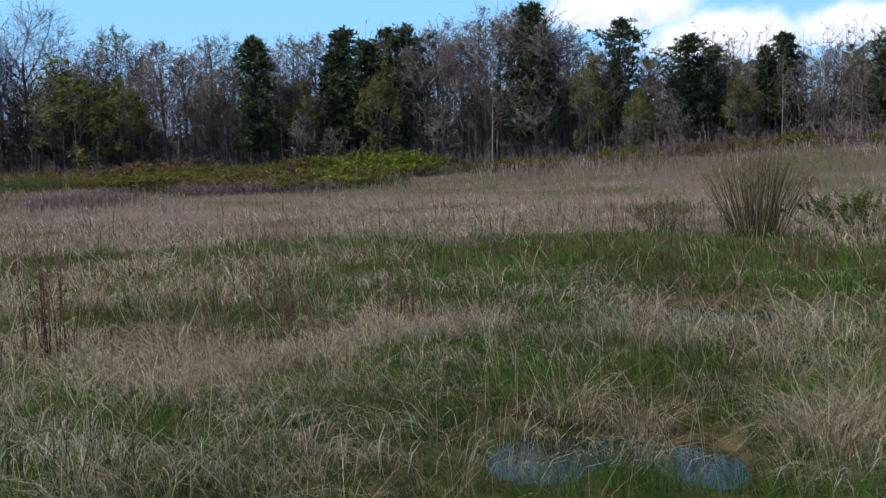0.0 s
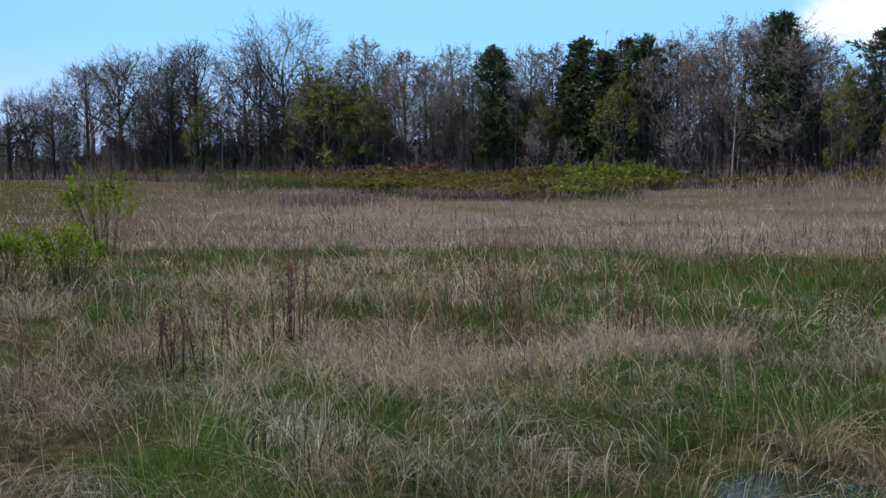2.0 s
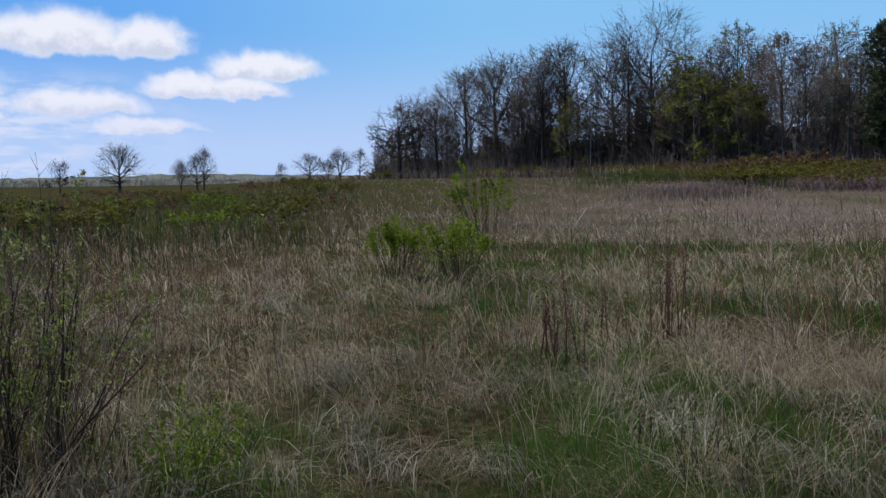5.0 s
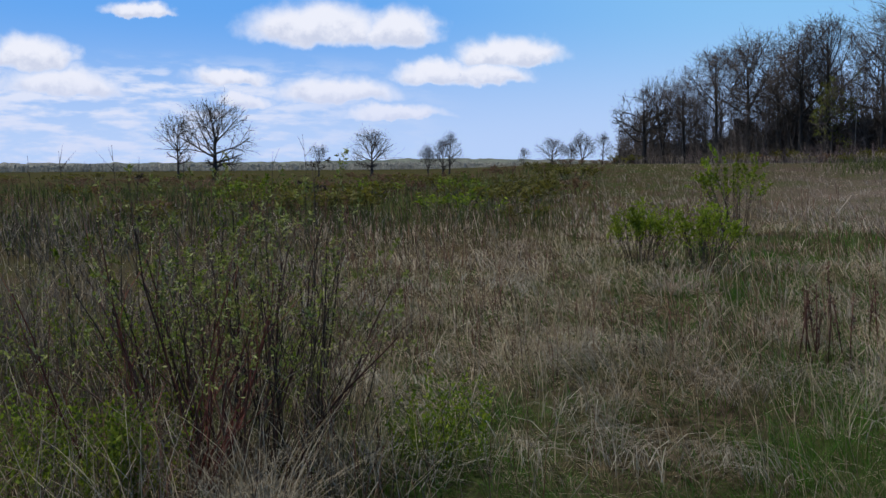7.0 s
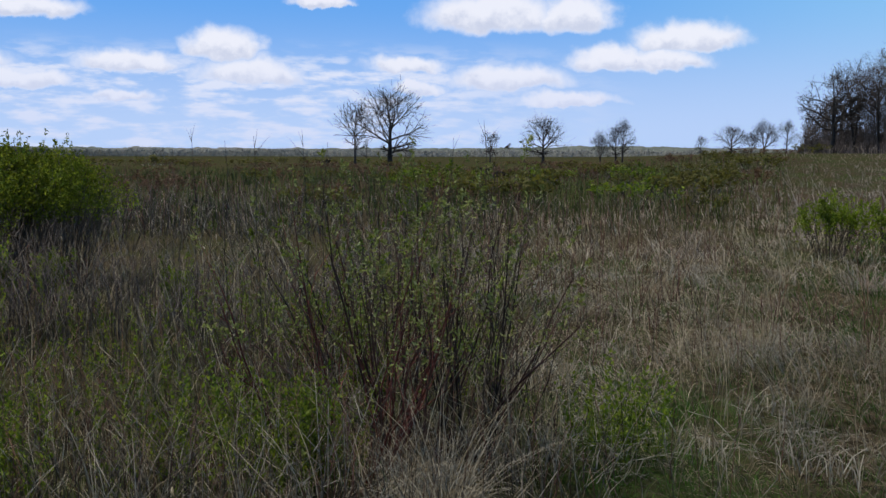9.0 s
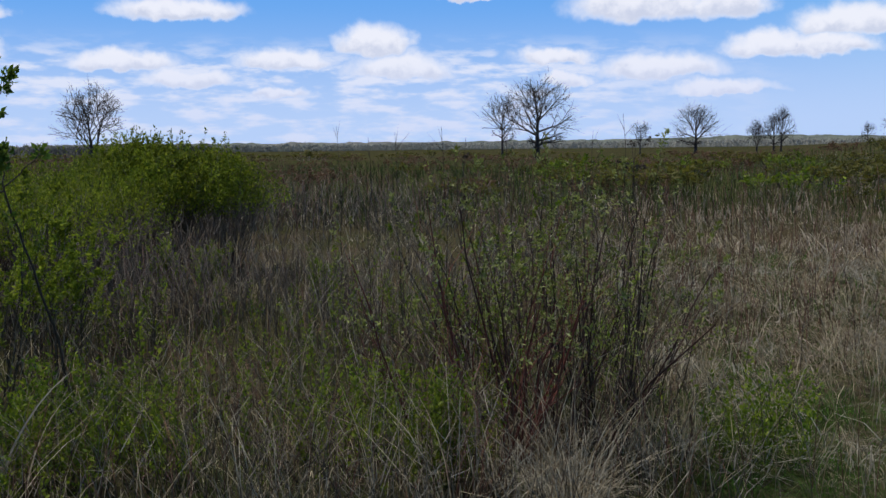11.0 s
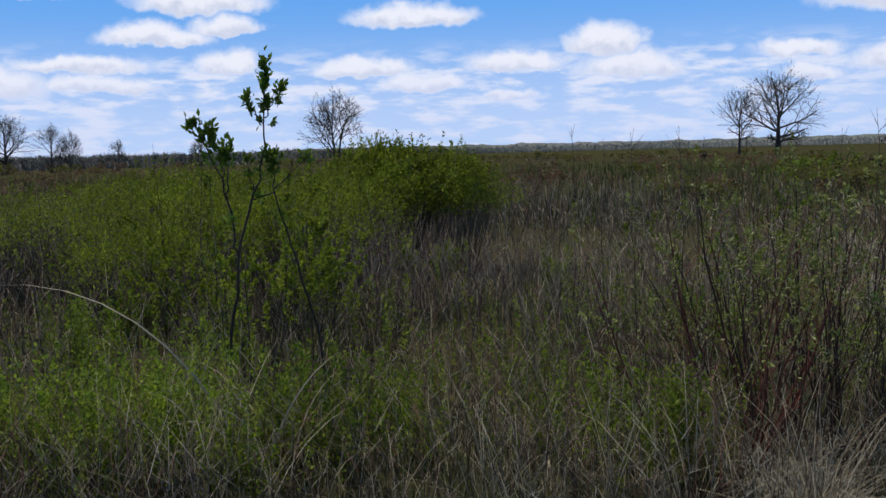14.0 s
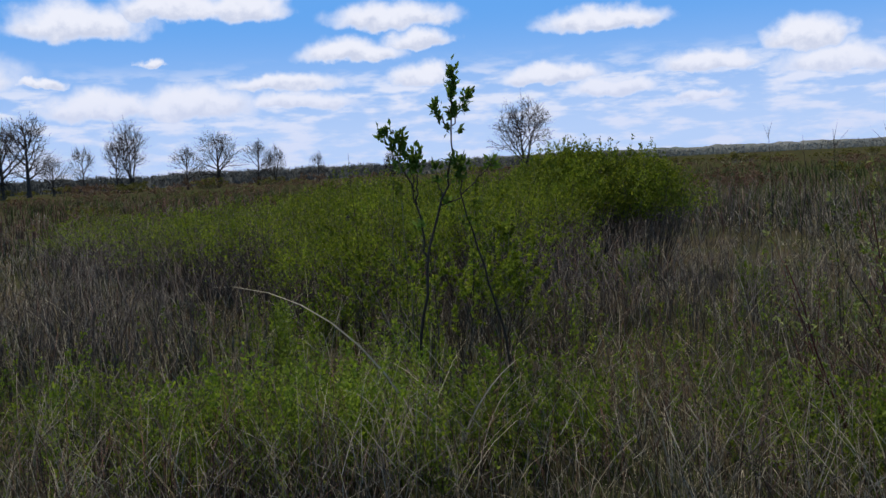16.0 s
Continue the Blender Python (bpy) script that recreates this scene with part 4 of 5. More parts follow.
def zones(az, r, x, y):
    """How much of each kind of growth stands at a place: green, straw, litter, brush."""
    patch, fleck = fbm(x, y, 1.7, 20), fbm(x, y, 0.55, 30)
    open_side = step(az, 66, 48)            # grassland; past it the willow scrub
    ring = r * (1 + 0.25 * (fbm(x, y, 4.0, 40) - 0.5))
    lawn = step(fbm(x, y, 4.5, 48), 0.36, 0.56) * step(az, 16, 0) + step(fbm(x, y, 4.5, 48), 0.4, 0.57) * step(az, 0, 16)
    green_band = step(ring, 10.5, 13.5) * step(ring, 25, 21) * step(az, 42, 26)
    straw_field = step(ring, 21.5, 25) * step(az, 46, 34) + step(ring, 10, 13) * step(ring, 27, 19) * step(az, 36, 45) * step(az, 68, 62) * 0.22
    front = step(ring, 13.5, 10.5)
    tuft = (bell(az, r, 1.0, 9.2, 6.5, 1.5) + bell(az, r, 11.5, 8.2, 6, 1.1) + 0.6 * bell(az, r, -22.5, 5.7, 3.2, 0.9) + 0.6 * bell(az, r, 22, 8.6, 7, 1.6)
            + bell(az, r, -10, 5.6, 3.5, 0.35) + 0.3 * bell(az, r, -20, 8.8, 5, 0.8) + 0.5 * bell(az, r, 50, 10.5, 10, 4) + 0.45 * bell(az, r, 33, 8.4, 7, 2))
    wet = bell(az, r, -8, 7.0, 7, 1.1) + bell(az, r, -3, 6.0, 6, 0.8) + bell(az, r, -14, 12.5, 10, 1.6) + 0.7 * bell(az, r, 9, 11.4, 8, 1.0)
    straw = front * (0.2 - 0.12 * step(r, 7.5, 6.0) + 2.1 * tuft * step(fleck, 0.4, 0.6) - 0.5 * wet + 1.1 * (patch - 0.5)) + straw_field * (0.9 + 1.2 * step(fbm(x, y, 7.0, 45), 0.38, 0.56)) + green_band * (0.05 + 0.75 * (1 - lawn))
    green = front * np.maximum(0.78 + 0.9 * wet - 0.6 * tuft - 1.2 * (patch - 0.5), 0.08) + green_band * (0.5 + 1.1 * lawn) + straw_field * (0.1 + 0.35 * step(fbm(x, y, 7.0, 45), 0.52, 0.36))
    straw = straw * (0.25 + 0.75 * open_side) + 0.05 + 0.08 * open_side
    green = green * (0.5 + 0.5 * open_side) + (1 - open_side) * 0.06 + 0.8 * step(az, 40, 46) * step(az, 64, 58) * step(fbm(x, y, 1.3, 47), 0.42, 0.6) * step(r, 16, 12)
    return np.clip(green, 0.02, 1.8), np.clip(straw, 0.02, 2.2), open_side


def in_water(x, y):
    wet = np.zeros_like(x)
    for a, d, sx, sy in PUDDLES:
        px, py = at(a, d)
        wet = np.maximum(wet, np.exp(-((x - px) / sx) ** 2 - ((y - py) / sy) ** 2))
    return wet


def sward():
    """Tussock by tussock: each sends out blades of one kind from its foot, some upright, some arching over."""
    soups = {k: Soup() for k in ("green", "olive", "straw", "dry", "field", "litter")}
    for r0, r1, tufts, per, seg, foot in ((3.2, 6.5, 5200, 18, 3, 0.045), (6.5, 13, 7000, 16, 3, 0.07), (13, 24, 7200, 10, 2, 0.14), (24, 86, 10500, 7, 2, 0.6), (20, 36, 3800, 8, 2, 0.25)):
        az, r, x, y = scatter(tufts, r0, r1)
        keep = RNG.random(tufts) > np.maximum(0.9 * step(in_water(x, y), 0.1, 0.3), np.maximum(0.66 * step(az, 62, 72) * (r < 18), 0.75 * bell(az, r, 66, 4.2, 6, 1.2)))
        az, r, x, y = az[keep], r[keep], x[keep], y[keep]
        n = len(x)
        g, s, op = zones(az, r, x, y)
        if r0 == 20:                                  # the paler belt where the dry field begins
            g, s = g * 0.05, s * step(az, 34, 24) + 0.02
            keep = s > RNG.uniform(0.1, 1.2, n)
            az, r, x, y, g, s, op, n = az[keep], r[keep], x[keep], y[keep], g[keep], s[keep], op[keep], int(keep.sum())
        g, s = g ** 1.6 * (0.4 + 0.6 * op), s ** 1.6 * (1.8 - 0.8 * op)
        bed = 0.08 + (0.2 + 0.16 * (1 - op)) * (r < 13) + 0.3 * step(az, 40, 48) * step(az, 70, 62) * (r < 24)
        pick = RNG.random(n) * (g + s + bed)
        kind = np.where(pick < g, 0, np.where(pick < g + s, 1, 2))
        size = np.exp(RNG.normal(0, 0.28, n)) * (0.75 + 0.5 * fbm(x, y, 1.1, 50))
        other = RNG.random(n)
        arch = RNG.random(n) < np.where(r > 20, 0.3, 0.1 + 0.25 * (fbm(x, y, 0.8, 52) > 0.58))
        for code in (0, 1, 2):
            m = kind == code
            T = int(m.sum())
            each = per if code < 2 else max(4, per * 2 // 3)
            k = T * each
            rep = lambda q: np.repeat(q[m], each)
            jx, jy = RNG.normal(0, 1, k), RNG.normal(0, 1, k)
            spread = foot * (1.8 if code == 2 else 1.0) * rep(size)
            bx, by = rep(x) + jx * spread, rep(y) + jy * spread
            base = np.stack([bx, by, ground_z(bx, by) - 0.01], 1)
            phi = np.where(RNG.random(k) < 0.65, np.arctan2(jy, jx), 3.3 + 0.6 * RNG.normal(size=k))
            w = np.clip(0.0005 * rep(r), 0.0024, 0.015) * RNG.uniform(0.6, 1.5, k)
            rs, ar = rep(size), rep(arch)
            if code == 0:
                h = RNG.uniform(0.1, 0.3, k) * rs
                lean, droop = RNG.uniform(0.15, 0.95, k), RNG.uniform(0.0, 0.5, k)
            elif code == 1:
                h = np.where(ar, RNG.uniform(0.35, 0.75, k), RNG.uniform(0.12, 0.34, k)) * rs
                lean = np.where(ar, RNG.uniform(0.4, 1.3, k), RNG.uniform(0.3, 1.6, k))
                droop = np.where(ar, RNG.uniform(0.35, 0.95, k), RNG.uniform(0.15, 0.9, k))
            else:
                h = RNG.uniform(0.1, 0.32, k) * rs
                lean, droop = RNG.uniform(0.9, 1.9, k), RNG.uniform(0.6, 0.98, k)
            mat_down = rep(step(az, 32, 42) * step(az, 68, 60) * step(r, 16, 11))
            h, lean, droop = h * (1 - 0.3 * mat_down), lean * (1 + 0.6 * mat_down), np.minimum(droop + 0.25 * mat_down, 0.97)
            share = np.clip(op * 1.0 - 0.22, 0.12, 1) if code == 0 else np.where(r < 14, 0.72, 0.35)
            first = rep(other) < rep(share)
            names = ("green", "field", "litter"), ("olive", "field", "litter")
            if r0 < 20:
                names = ("green", "straw", "litter"), ("olive", "dry", "litter")
            for key, sel in ((names[0][code], first), (names[1][code], ~first)):
                soups[key].add(*blades(base[sel], h[sel], w[sel], phi[sel], lean[sel], droop[sel], seg=2 if code == 2 else seg))
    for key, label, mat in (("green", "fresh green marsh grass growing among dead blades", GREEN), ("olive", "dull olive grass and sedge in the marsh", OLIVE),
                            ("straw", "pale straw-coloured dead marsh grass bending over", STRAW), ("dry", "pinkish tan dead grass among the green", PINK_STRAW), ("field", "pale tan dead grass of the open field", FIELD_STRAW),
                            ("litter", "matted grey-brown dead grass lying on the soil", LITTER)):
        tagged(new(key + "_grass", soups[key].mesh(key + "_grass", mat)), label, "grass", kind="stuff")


sward()


def upright_stems(n, az0, az1, r0, r1, h0, h1, mat, name, label, thick=0.0022, twigs=2, keep=None, bend=0.12):
    """Dead stems of last year's herbs: thin, upright, each with a few short side shoots."""
    az, r, x, y = scatter(n, r0, r1, az0, az1)
    if keep is not None:
        m = RNG.random(n) < keep(az, r, x, y)
        az, r, x, y = az[m], r[m], x[m], y[m]
    n = len(x)
    base = np.stack([x, y, ground_z(x, y)], 1)
    h = RNG.uniform(h0, h1, n) * (0.75 + 0.5 * fbm(x, y, 1.2, 77))
    d = np.stack([RNG.normal(0, bend, n) - 0.05, RNG.normal(0, bend, n), np.ones(n)], 1)
    d2 = d + np.stack([RNG.normal(0, bend * 1.6, n), RNG.normal(0, bend * 1.6, n), np.zeros(n)], 1)
    th = np.clip(0.00042 * r, thick, 0.018)
    mid = base + unit(d) * (h * 0.55)[:, None]
    top = mid + unit(d2) * (h * 0.45)[:, None]
    s = Soup()
    s.add(*tubes(base, mid, th, th * 0.75))
    s.add(*cones(mid, top, th * 0.8))
    for k in range(twigs):
        f = RNG.uniform(0.35, 0.95, n)[:, None]
        p = np.where(f < 0.55, base + (mid - base) * f / 0.55, mid + (top - mid) * (f - 0.55) / 0.45)
        out = unit(np.stack([RNG.normal(size=n), RNG.normal(size=n), RNG.uniform(0.5, 2.0, n)], 1))
        s.add(*cones(p, p + out * (h * RNG.uniform(0.12, 0.32, n))[:, None], th * 0.6))
    tagged(new(name, s.mesh(name, mat)), label, "dead stems", kind="stuff")


def thatch_mats():
    """Patches of bleached grass that the winter has pressed flat."""
    s = Soup()
    for k in range(150):
        az, r = RNG.uniform(-28, 62), 4.6 * 3.2 ** RNG.random()
        x0, y0 = at(az, r)
        n, wide = 46, RNG.uniform(0.1, 0.3) * (r / 6)
        lay = RNG.uniform(0, 6.283)
        x, y = x0 + RNG.normal(0, wide, n), y0 + RNG.normal(0, wide * 0.6, n)
        base = np.stack([x, y, ground_z(x, y) + RNG.uniform(0.02, 0.1, n)], 1)
        s.add(*blades(base, RNG.uniform(0.15, 0.4, n), RNG.uniform(0.003, 0.007, n) * max(1, r / 7), lay + RNG.normal(0, 0.5, n), RNG.uniform(0.9, 1.6, n), RNG.uniform(0.75, 1.0, n), 3))
    tagged(new("thatch", s.mesh("thatch", GREY_MAT)), "patches of grey-white dead grass pressed flat", "dead grass", kind="stuff")


thatch_mats()
scrub = lambda az, r, x, y: step(az, 50, 72) * (2.0 * np.maximum(fbm(x, y, 1.1, 60) - 0.3, 0) + 0.04) * (1 - 0.85 * bell(az, r, 66, 4.4, 5, 1.2)) + 0.03
upright_stems(15000, 46, 130, 3.4, 26, 0.25, 0.8, GREY_STEM, "grey_dead_stems", "dense tangled grey dead herb stems", thick=0.0024, twigs=4, bend=0.32, keep=scrub)
upright_stems(7500, 44, 130, 3.6, 34, 0.25, 0.8, RED_STEM, "red_brown_stems", "reddish brown upright stems among the dead herbs", keep=lambda az, r, x, y: scrub(az, r, x, y) * step(fbm(x, y, 2.5, 61), 0.32, 0.58))
upright_stems(1300, -34, 62, 4.0, 26, 0.3, 0.75, STRAW, "straw_stalks", "thin pale dead grass stalks standing above the sward", thick=0.0018, twigs=0, bend=0.25)
upright_stems(3500, -34, 60, 5.0, 40, 0.35, 0.8, RED_STEM, "brown_stalks", "thin brown dead herb stalks in the grass", thick=0.002, twigs=2, keep=lambda az, r, x, y: step(fbm(x, y, 2.0, 62), 0.5, 0.66))


def pale_stalks():
    """Long bleached stalks that lean and bow among the scrub."""
    n = 1500
    az, r, x, y = scatter(n, 3.8, 13, 56, 128)
    base = np.stack([x, y, ground_z(x, y)], 1)
    far = np.clip(r / 5, 1, 2)
    v, t = blades(base, RNG.uniform(0.35, 0.85, n), RNG.uniform(0.0028, 0.0058, n) * far, RNG.uniform(0, 6.283, n), RNG.uniform(0.1, 1.0, n), RNG.uniform(0.0, 0.6, n), 5)
    tagged(new("pale_stalks", mesh_of("pale_stalks", v, t, STRAW)), "bleached dead grass stalks leaning among the scrub", "dead stems", kind="stuff")


pale_stalks()
upright_stems(8500, 66, 130, 6.5, 26, 0.4, 1.05, SCRUB_STEM, "scrub_stems", "close upright brownish grey stems under the willows", thick=0.0028, twigs=3, bend=0.16, keep=lambda az, r, x, y: step(az, 66, 76) * step(fbm(x, y, 2.2, 63), 0.42, 0.6))
far_scrub = lambda az, r, x, y: step(az, 38, 52) * (0.5 + 0.6 * fbm(x, y, 9.0, 64))
upright_stems(8000, 38, 132, 18, 110, 0.45, 1.0, RED_STEM, "marsh_brush", "low reddish brown brush across the open marsh", twigs=3, keep=lambda az, r, x, y: far_scrub(az, r, x, y) * step(fbm(x, y, 14.0, 65), 0.52, 0.36))
upright_stems(11000, 38, 132, 18, 110, 0.4, 0.95, OLIVE, "marsh_sedge", "low olive green sedge and brush across the open marsh", twigs=3, keep=lambda az, r, x, y: far_scrub(az, r, x, y) * step(fbm(x, y, 14.0, 65), 0.3, 0.5))

upright_stems(12000, 5, 27, 38, 66, 0.35, 0.75, PURPLE_STEM, "purple_brush", "low purplish brown brush in front of the bushes", twigs=3, keep=lambda az, r, x, y: step(fbm(x, y, 9.0, 66), 0.3, 0.7) * step(az, 5, 12) * step(az, 27, 21) * step(r, 38, 56) * step(r, 66, 60))

edge_az = np.linspace(-40, 42, 83)
edge_r = np.array([edge(a) for a in edge_az])
from_edge = lambda az, r: np.interp(az, edge_az, edge_r) - r
upright_stems(16000, -34, 41, 48, 112, 0.5, 1.15, FIELD_STRAW, "edge_grass", "tall tan dead grass where the field meets the wood", twigs=2, bend=0.2, keep=lambda az, r, x, y: step(from_edge(az, r), -2, 1) * step(from_edge(az, r), 34, 8) * step(fbm(x, y, 6.0, 67), 0.3, 0.6))
upright_stems(15000, -34, 41, 60, 125, 0.7, 1.9, PURPLE_STEM, "edge_brush", "bare purplish grey brush along the wood's edge", twigs=4, bend=0.22, keep=lambda az, r, x, y: step(from_edge(az, r), -4, 0) * step(from_edge(az, r), 14, 3) * step(fbm(x, y, 8.0, 68), 0.32, 0.6))

upright_stems(9000, 2, 31, 50, 84, 0.4, 0.9, OLIVE, "edge_sedge", "olive green sedge among the bushes before the wood", twigs=3, bend=0.3, keep=lambda az, r, x, y: step(az, 1, 6) * step(az, 31, 22) * step(r, 50, 60) * step(fbm(x, y, 7.0, 69), 0.3, 0.5))

# ---------------------------------------------------------------- shrubs


def shrub_meshes(seed, height, width, stems, leaf_mat, leaf_count, leaf_size, stem_mat, low=0.3, stem_r=0.006, leaf_width=0.42, splay=1.0, canopy=0, floor=0.22, forked=0):
    """A shrub of many stems from one foot, forked twice, with leaves along the upper shoots."""
    rng = np.random.default_rng(seed)
    wood = Soup()
    ang, rad = rng.uniform(0, 6.283, stems), np.sqrt(rng.random(stems))
    foot = np.stack([np.cos(ang) * rad, np.sin(ang) * rad, np.zeros(stems)], 1) * [width * 0.2, width * 0.2, 0]
    foot[:, 2] = -0.08
    out = np.stack([np.cos(ang) * rad, np.sin(ang) * rad], 1) * width * 0.5
    h = height * rng.uniform(0.72, 1.0, stems) * (1 - 0.3 * rad ** 2)
    knee = foot + np.column_stack([(out - foot[:, :2]) * 0.4 * splay + rng.normal(0, 0.03, (stems, 2)), h * 0.45])
    tip = foot + np.column_stack([(out - foot[:, :2]) + rng.normal(0, 0.06, (stems, 2)), h])
    if forked:
        g = np.linspace(0, 1, 7)[None, :, None]
        stem = foot[:, None] * (1 - g) ** 2 + 2 * knee[:, None] * g * (1 - g) + tip[:, None] * g ** 2
        stem[:, 1:] += np.cumsum(rng.normal(0, 0.011 * height, (stems, 6, 3)), 1) * [1, 1, 0.3]
        thick = stem_r * rng.uniform(0.6, 1.3, (stems, 1)) * np.linspace(1, 0.35, 7)[None]
        wood.add(*limbs(stem, thick, 4))
        side, thin = sprout(stem, thick, forked, rng, 30, 0.42, 0.1, 0.16, 4, 0.3, 0.0014)
        side[..., 2] = np.minimum(side[..., 2], height * 1.03)
        wood.add(*limbs(side, thin, 3))
        spray, thin = sprout(side, thin, 2, rng, 36, 0.45, 0.1, 0.12, 2, 0.2, 0.0011)
        wood.add(*cones(spray[:, 0], spray[:, 1], thin[:, 0]))
        shoots_a, shoots_b = [side[:, 1], spray[:, 0]], [side[:, 3], spray[:, 1]]
    else:
        wood.add(*tubes(foot, knee, stem_r, stem_r * 0.75))
        wood.add(*tubes(knee, tip, stem_r * 0.75, stem_r * 0.25))
        shoots_a, shoots_b = [knee + (tip - knee) * 0.3], [tip]
    for k in range(0 if forked else 4):
        f = rng.uniform(0.05, 0.85, (stems, 1))
        p = knee + (tip - knee) * f
        d = unit(tip - knee) + rng.normal(0, 0.38, (stems, 3))
        q = p + unit(d) * (h * rng.uniform(0.15, 0.4, stems))[:, None]
        q[:, 2] = np.minimum(q[:, 2], height * rng.uniform(0.85, 1.04, stems))
        wood.add(*cones(p, q, stem_r * 0.5))
        shoots_a.append(p)
        shoots_b.append(q)
    a, b = np.concatenate(shoots_a), np.concatenate(shoots_b)
    if not leaf_count:
        return wood.mesh("crown", stem_mat), None
    leafed = rng.permutation(len(a))[:max(3, int(len(a) * 0.62))]      # some shoots stay bare
    pick = leafed[rng.integers(0, len(leafed), leaf_count)]
    f = rng.random((leaf_count, 1)) ** 0.5
    p = a[pick] + (b[pick] - a[pick]) * f
    p = p[p[:, 2] > height * low * rng.uniform(0.6, 1.3, len(p))]
    if canopy:                                          # close young foliage over the rounded top of the clump
        rho, ang2 = np.sqrt(rng.random(canopy)), rng.uniform(0, 6.283, canopy)
        lobe = 0.9 + 0.1 * np.sin(5 * ang2 + seed) * rho + 0.08 * np.sin(9 * ang2 + 2 * seed)
        depth = rng.exponential(0.13, canopy) * (1 + 1.6 * rho)
        top = height * 0.97 * (1 - 0.42 * rho ** 2.4) * (0.93 + 0.07 * np.sin(23 * rho * np.cos(ang2) + seed) * np.sin(19 * rho * np.sin(ang2)))
        q = np.stack([np.cos(ang2) * rho * lobe * width * 0.56, np.sin(ang2) * rho * lobe * width * 0.56, top - depth], 1)
        clump = lattice(q[:, 0] / 0.2 + 40, q[:, 1] / 0.2 + 40, seed) * 0.6 + lattice(q[:, 0] / 0.3 + 9, q[:, 2] / 0.16 + 9, seed + 1) * 0.4
        keep = (q[:, 2] > height * floor * rng.uniform(0.75, 1.25, canopy)) & (clump > rng.uniform(0.22, 0.56, canopy))
        p = np.concatenate([p, q[keep]])
        if floor > 0.3:                                 # single sprouts that stand above the rest
            m = canopy // 90
            foot2 = q[rng.integers(0, canopy, m)]
            foot2 = foot2[foot2[:, 2] > height * 0.8]
            up = foot2 + np.column_stack([rng.normal(0, 0.05, (len(foot2), 2)), rng.uniform(0.1, 0.34, len(foot2))])
            wood.add(*cones(foot2 - [0, 0, 0.2], up, stem_r * 0.5))
            g = rng.random((len(up), 18, 1))
            p = np.concatenate([p, (foot2[:, None] + (up - foot2)[:, None] * g).reshape(-1, 3)])
    ax = rng.normal(size=p.shape) * 0.8 + [0, 0, 0.7]
    return wood.mesh("crown", stem_mat), mesh_of("foliage", *leaves(p, rng.uniform(0.6, 1.25, len(p)) * leaf_size, ax, leaf_width, rng), leaf_mat)


def shrub(name, az, r, meshes, label, category="shrub", group="", turn=0.0, scale=(1, 1, 1)):
    x, y = at(az, r)
    ob = thing(name, x, y, label, category, group)
    ob.rotation_euler[2] = turn
    ob.scale = scale
    for me in meshes:
        if me:
            tagged(part(me.name.split(".")[0], me, ob), kind="stuff")
    return ob


# willow scrub on the marsh side
shrub("willow_clump", 88.0, 12.9, shrub_meshes(101, 1.74, 2.6, 200, LEAF_WILLOW, 7000, 0.046, SCRUB_STEM, 0.6, canopy=62000, floor=0.5), "broad willow clump with dense yellow-green young leaves", group="willow shrubs")
shrub("willow_clump", 84.2, 12.8, shrub_meshes(102, 1.7, 1.8, 120, LEAF_WILLOW, 4000, 0.044, SCRUB_STEM, 0.6, canopy=18000, floor=0.56), "willow clump with dense yellow-green young leaves", group="willow shrubs")
LOW_WILLOW = shrub_meshes(103, 1.5, 2.4, 120, LEAF_WILLOW, 5000, 0.04, SCRUB_STEM, 0.52, canopy=13000, floor=0.6)
SPARSE_WILLOW = shrub_meshes(104, 1.5, 2.4, 130, LEAF_WILLOW, 5500, 0.036, SCRUB_STEM, 0.5, canopy=4500, floor=0.65)
for az, r, s, sz in ((93.5, 9.6, 0.85, 0.95), (97.5, 10.0, 0.8, 0.9), (101.0, 11.0, 0.9, 0.98), (105.0, 13.5, 0.9, 0.92), (91.4, 11.2, 0.8, 1.02), (98.8, 13.8, 1.1, 1.03), (109.0, 14.8, 0.9, 0.8), (95.4, 12.4, 0.8, 1.02), (103.0, 9.0, 0.7, 0.76), (106.5, 10.8, 0.9, 0.84), (110.5, 11.8, 0.9, 0.8), (113.0, 14.0, 1.0, 0.84), (108.0, 13.0, 1.0, 0.9), (102.0, 14.5, 1.1, 0.98), (116.0, 16.5, 1.0, 0.78)):
    shrub("low_willow", az, r, LOW_WILLOW if az < 104.5 else SPARSE_WILLOW, "low spreading willow with purplish grey stems and yellow-green leaves", group="willow shrubs", turn=az, scale=(s, s, sz))

YOUNG = "young leafy willow with grey-brown stems crowding round the sapling"
shrub("young_willow", 97.8, 6.5, shrub_meshes(105, 1.45, 1.3, 30, LEAF_WILLOW, 9000, 0.032, GREY_STEM, 0.4, 0.005, forked=5), YOUNG, group="willow shrubs")
shrub("young_willow", 93.6, 7.2, shrub_meshes(106, 1.3, 0.9, 22, LEAF_WILLOW, 6500, 0.032, GREY_STEM, 0.45, 0.005, forked=5), YOUNG, group="willow shrubs")
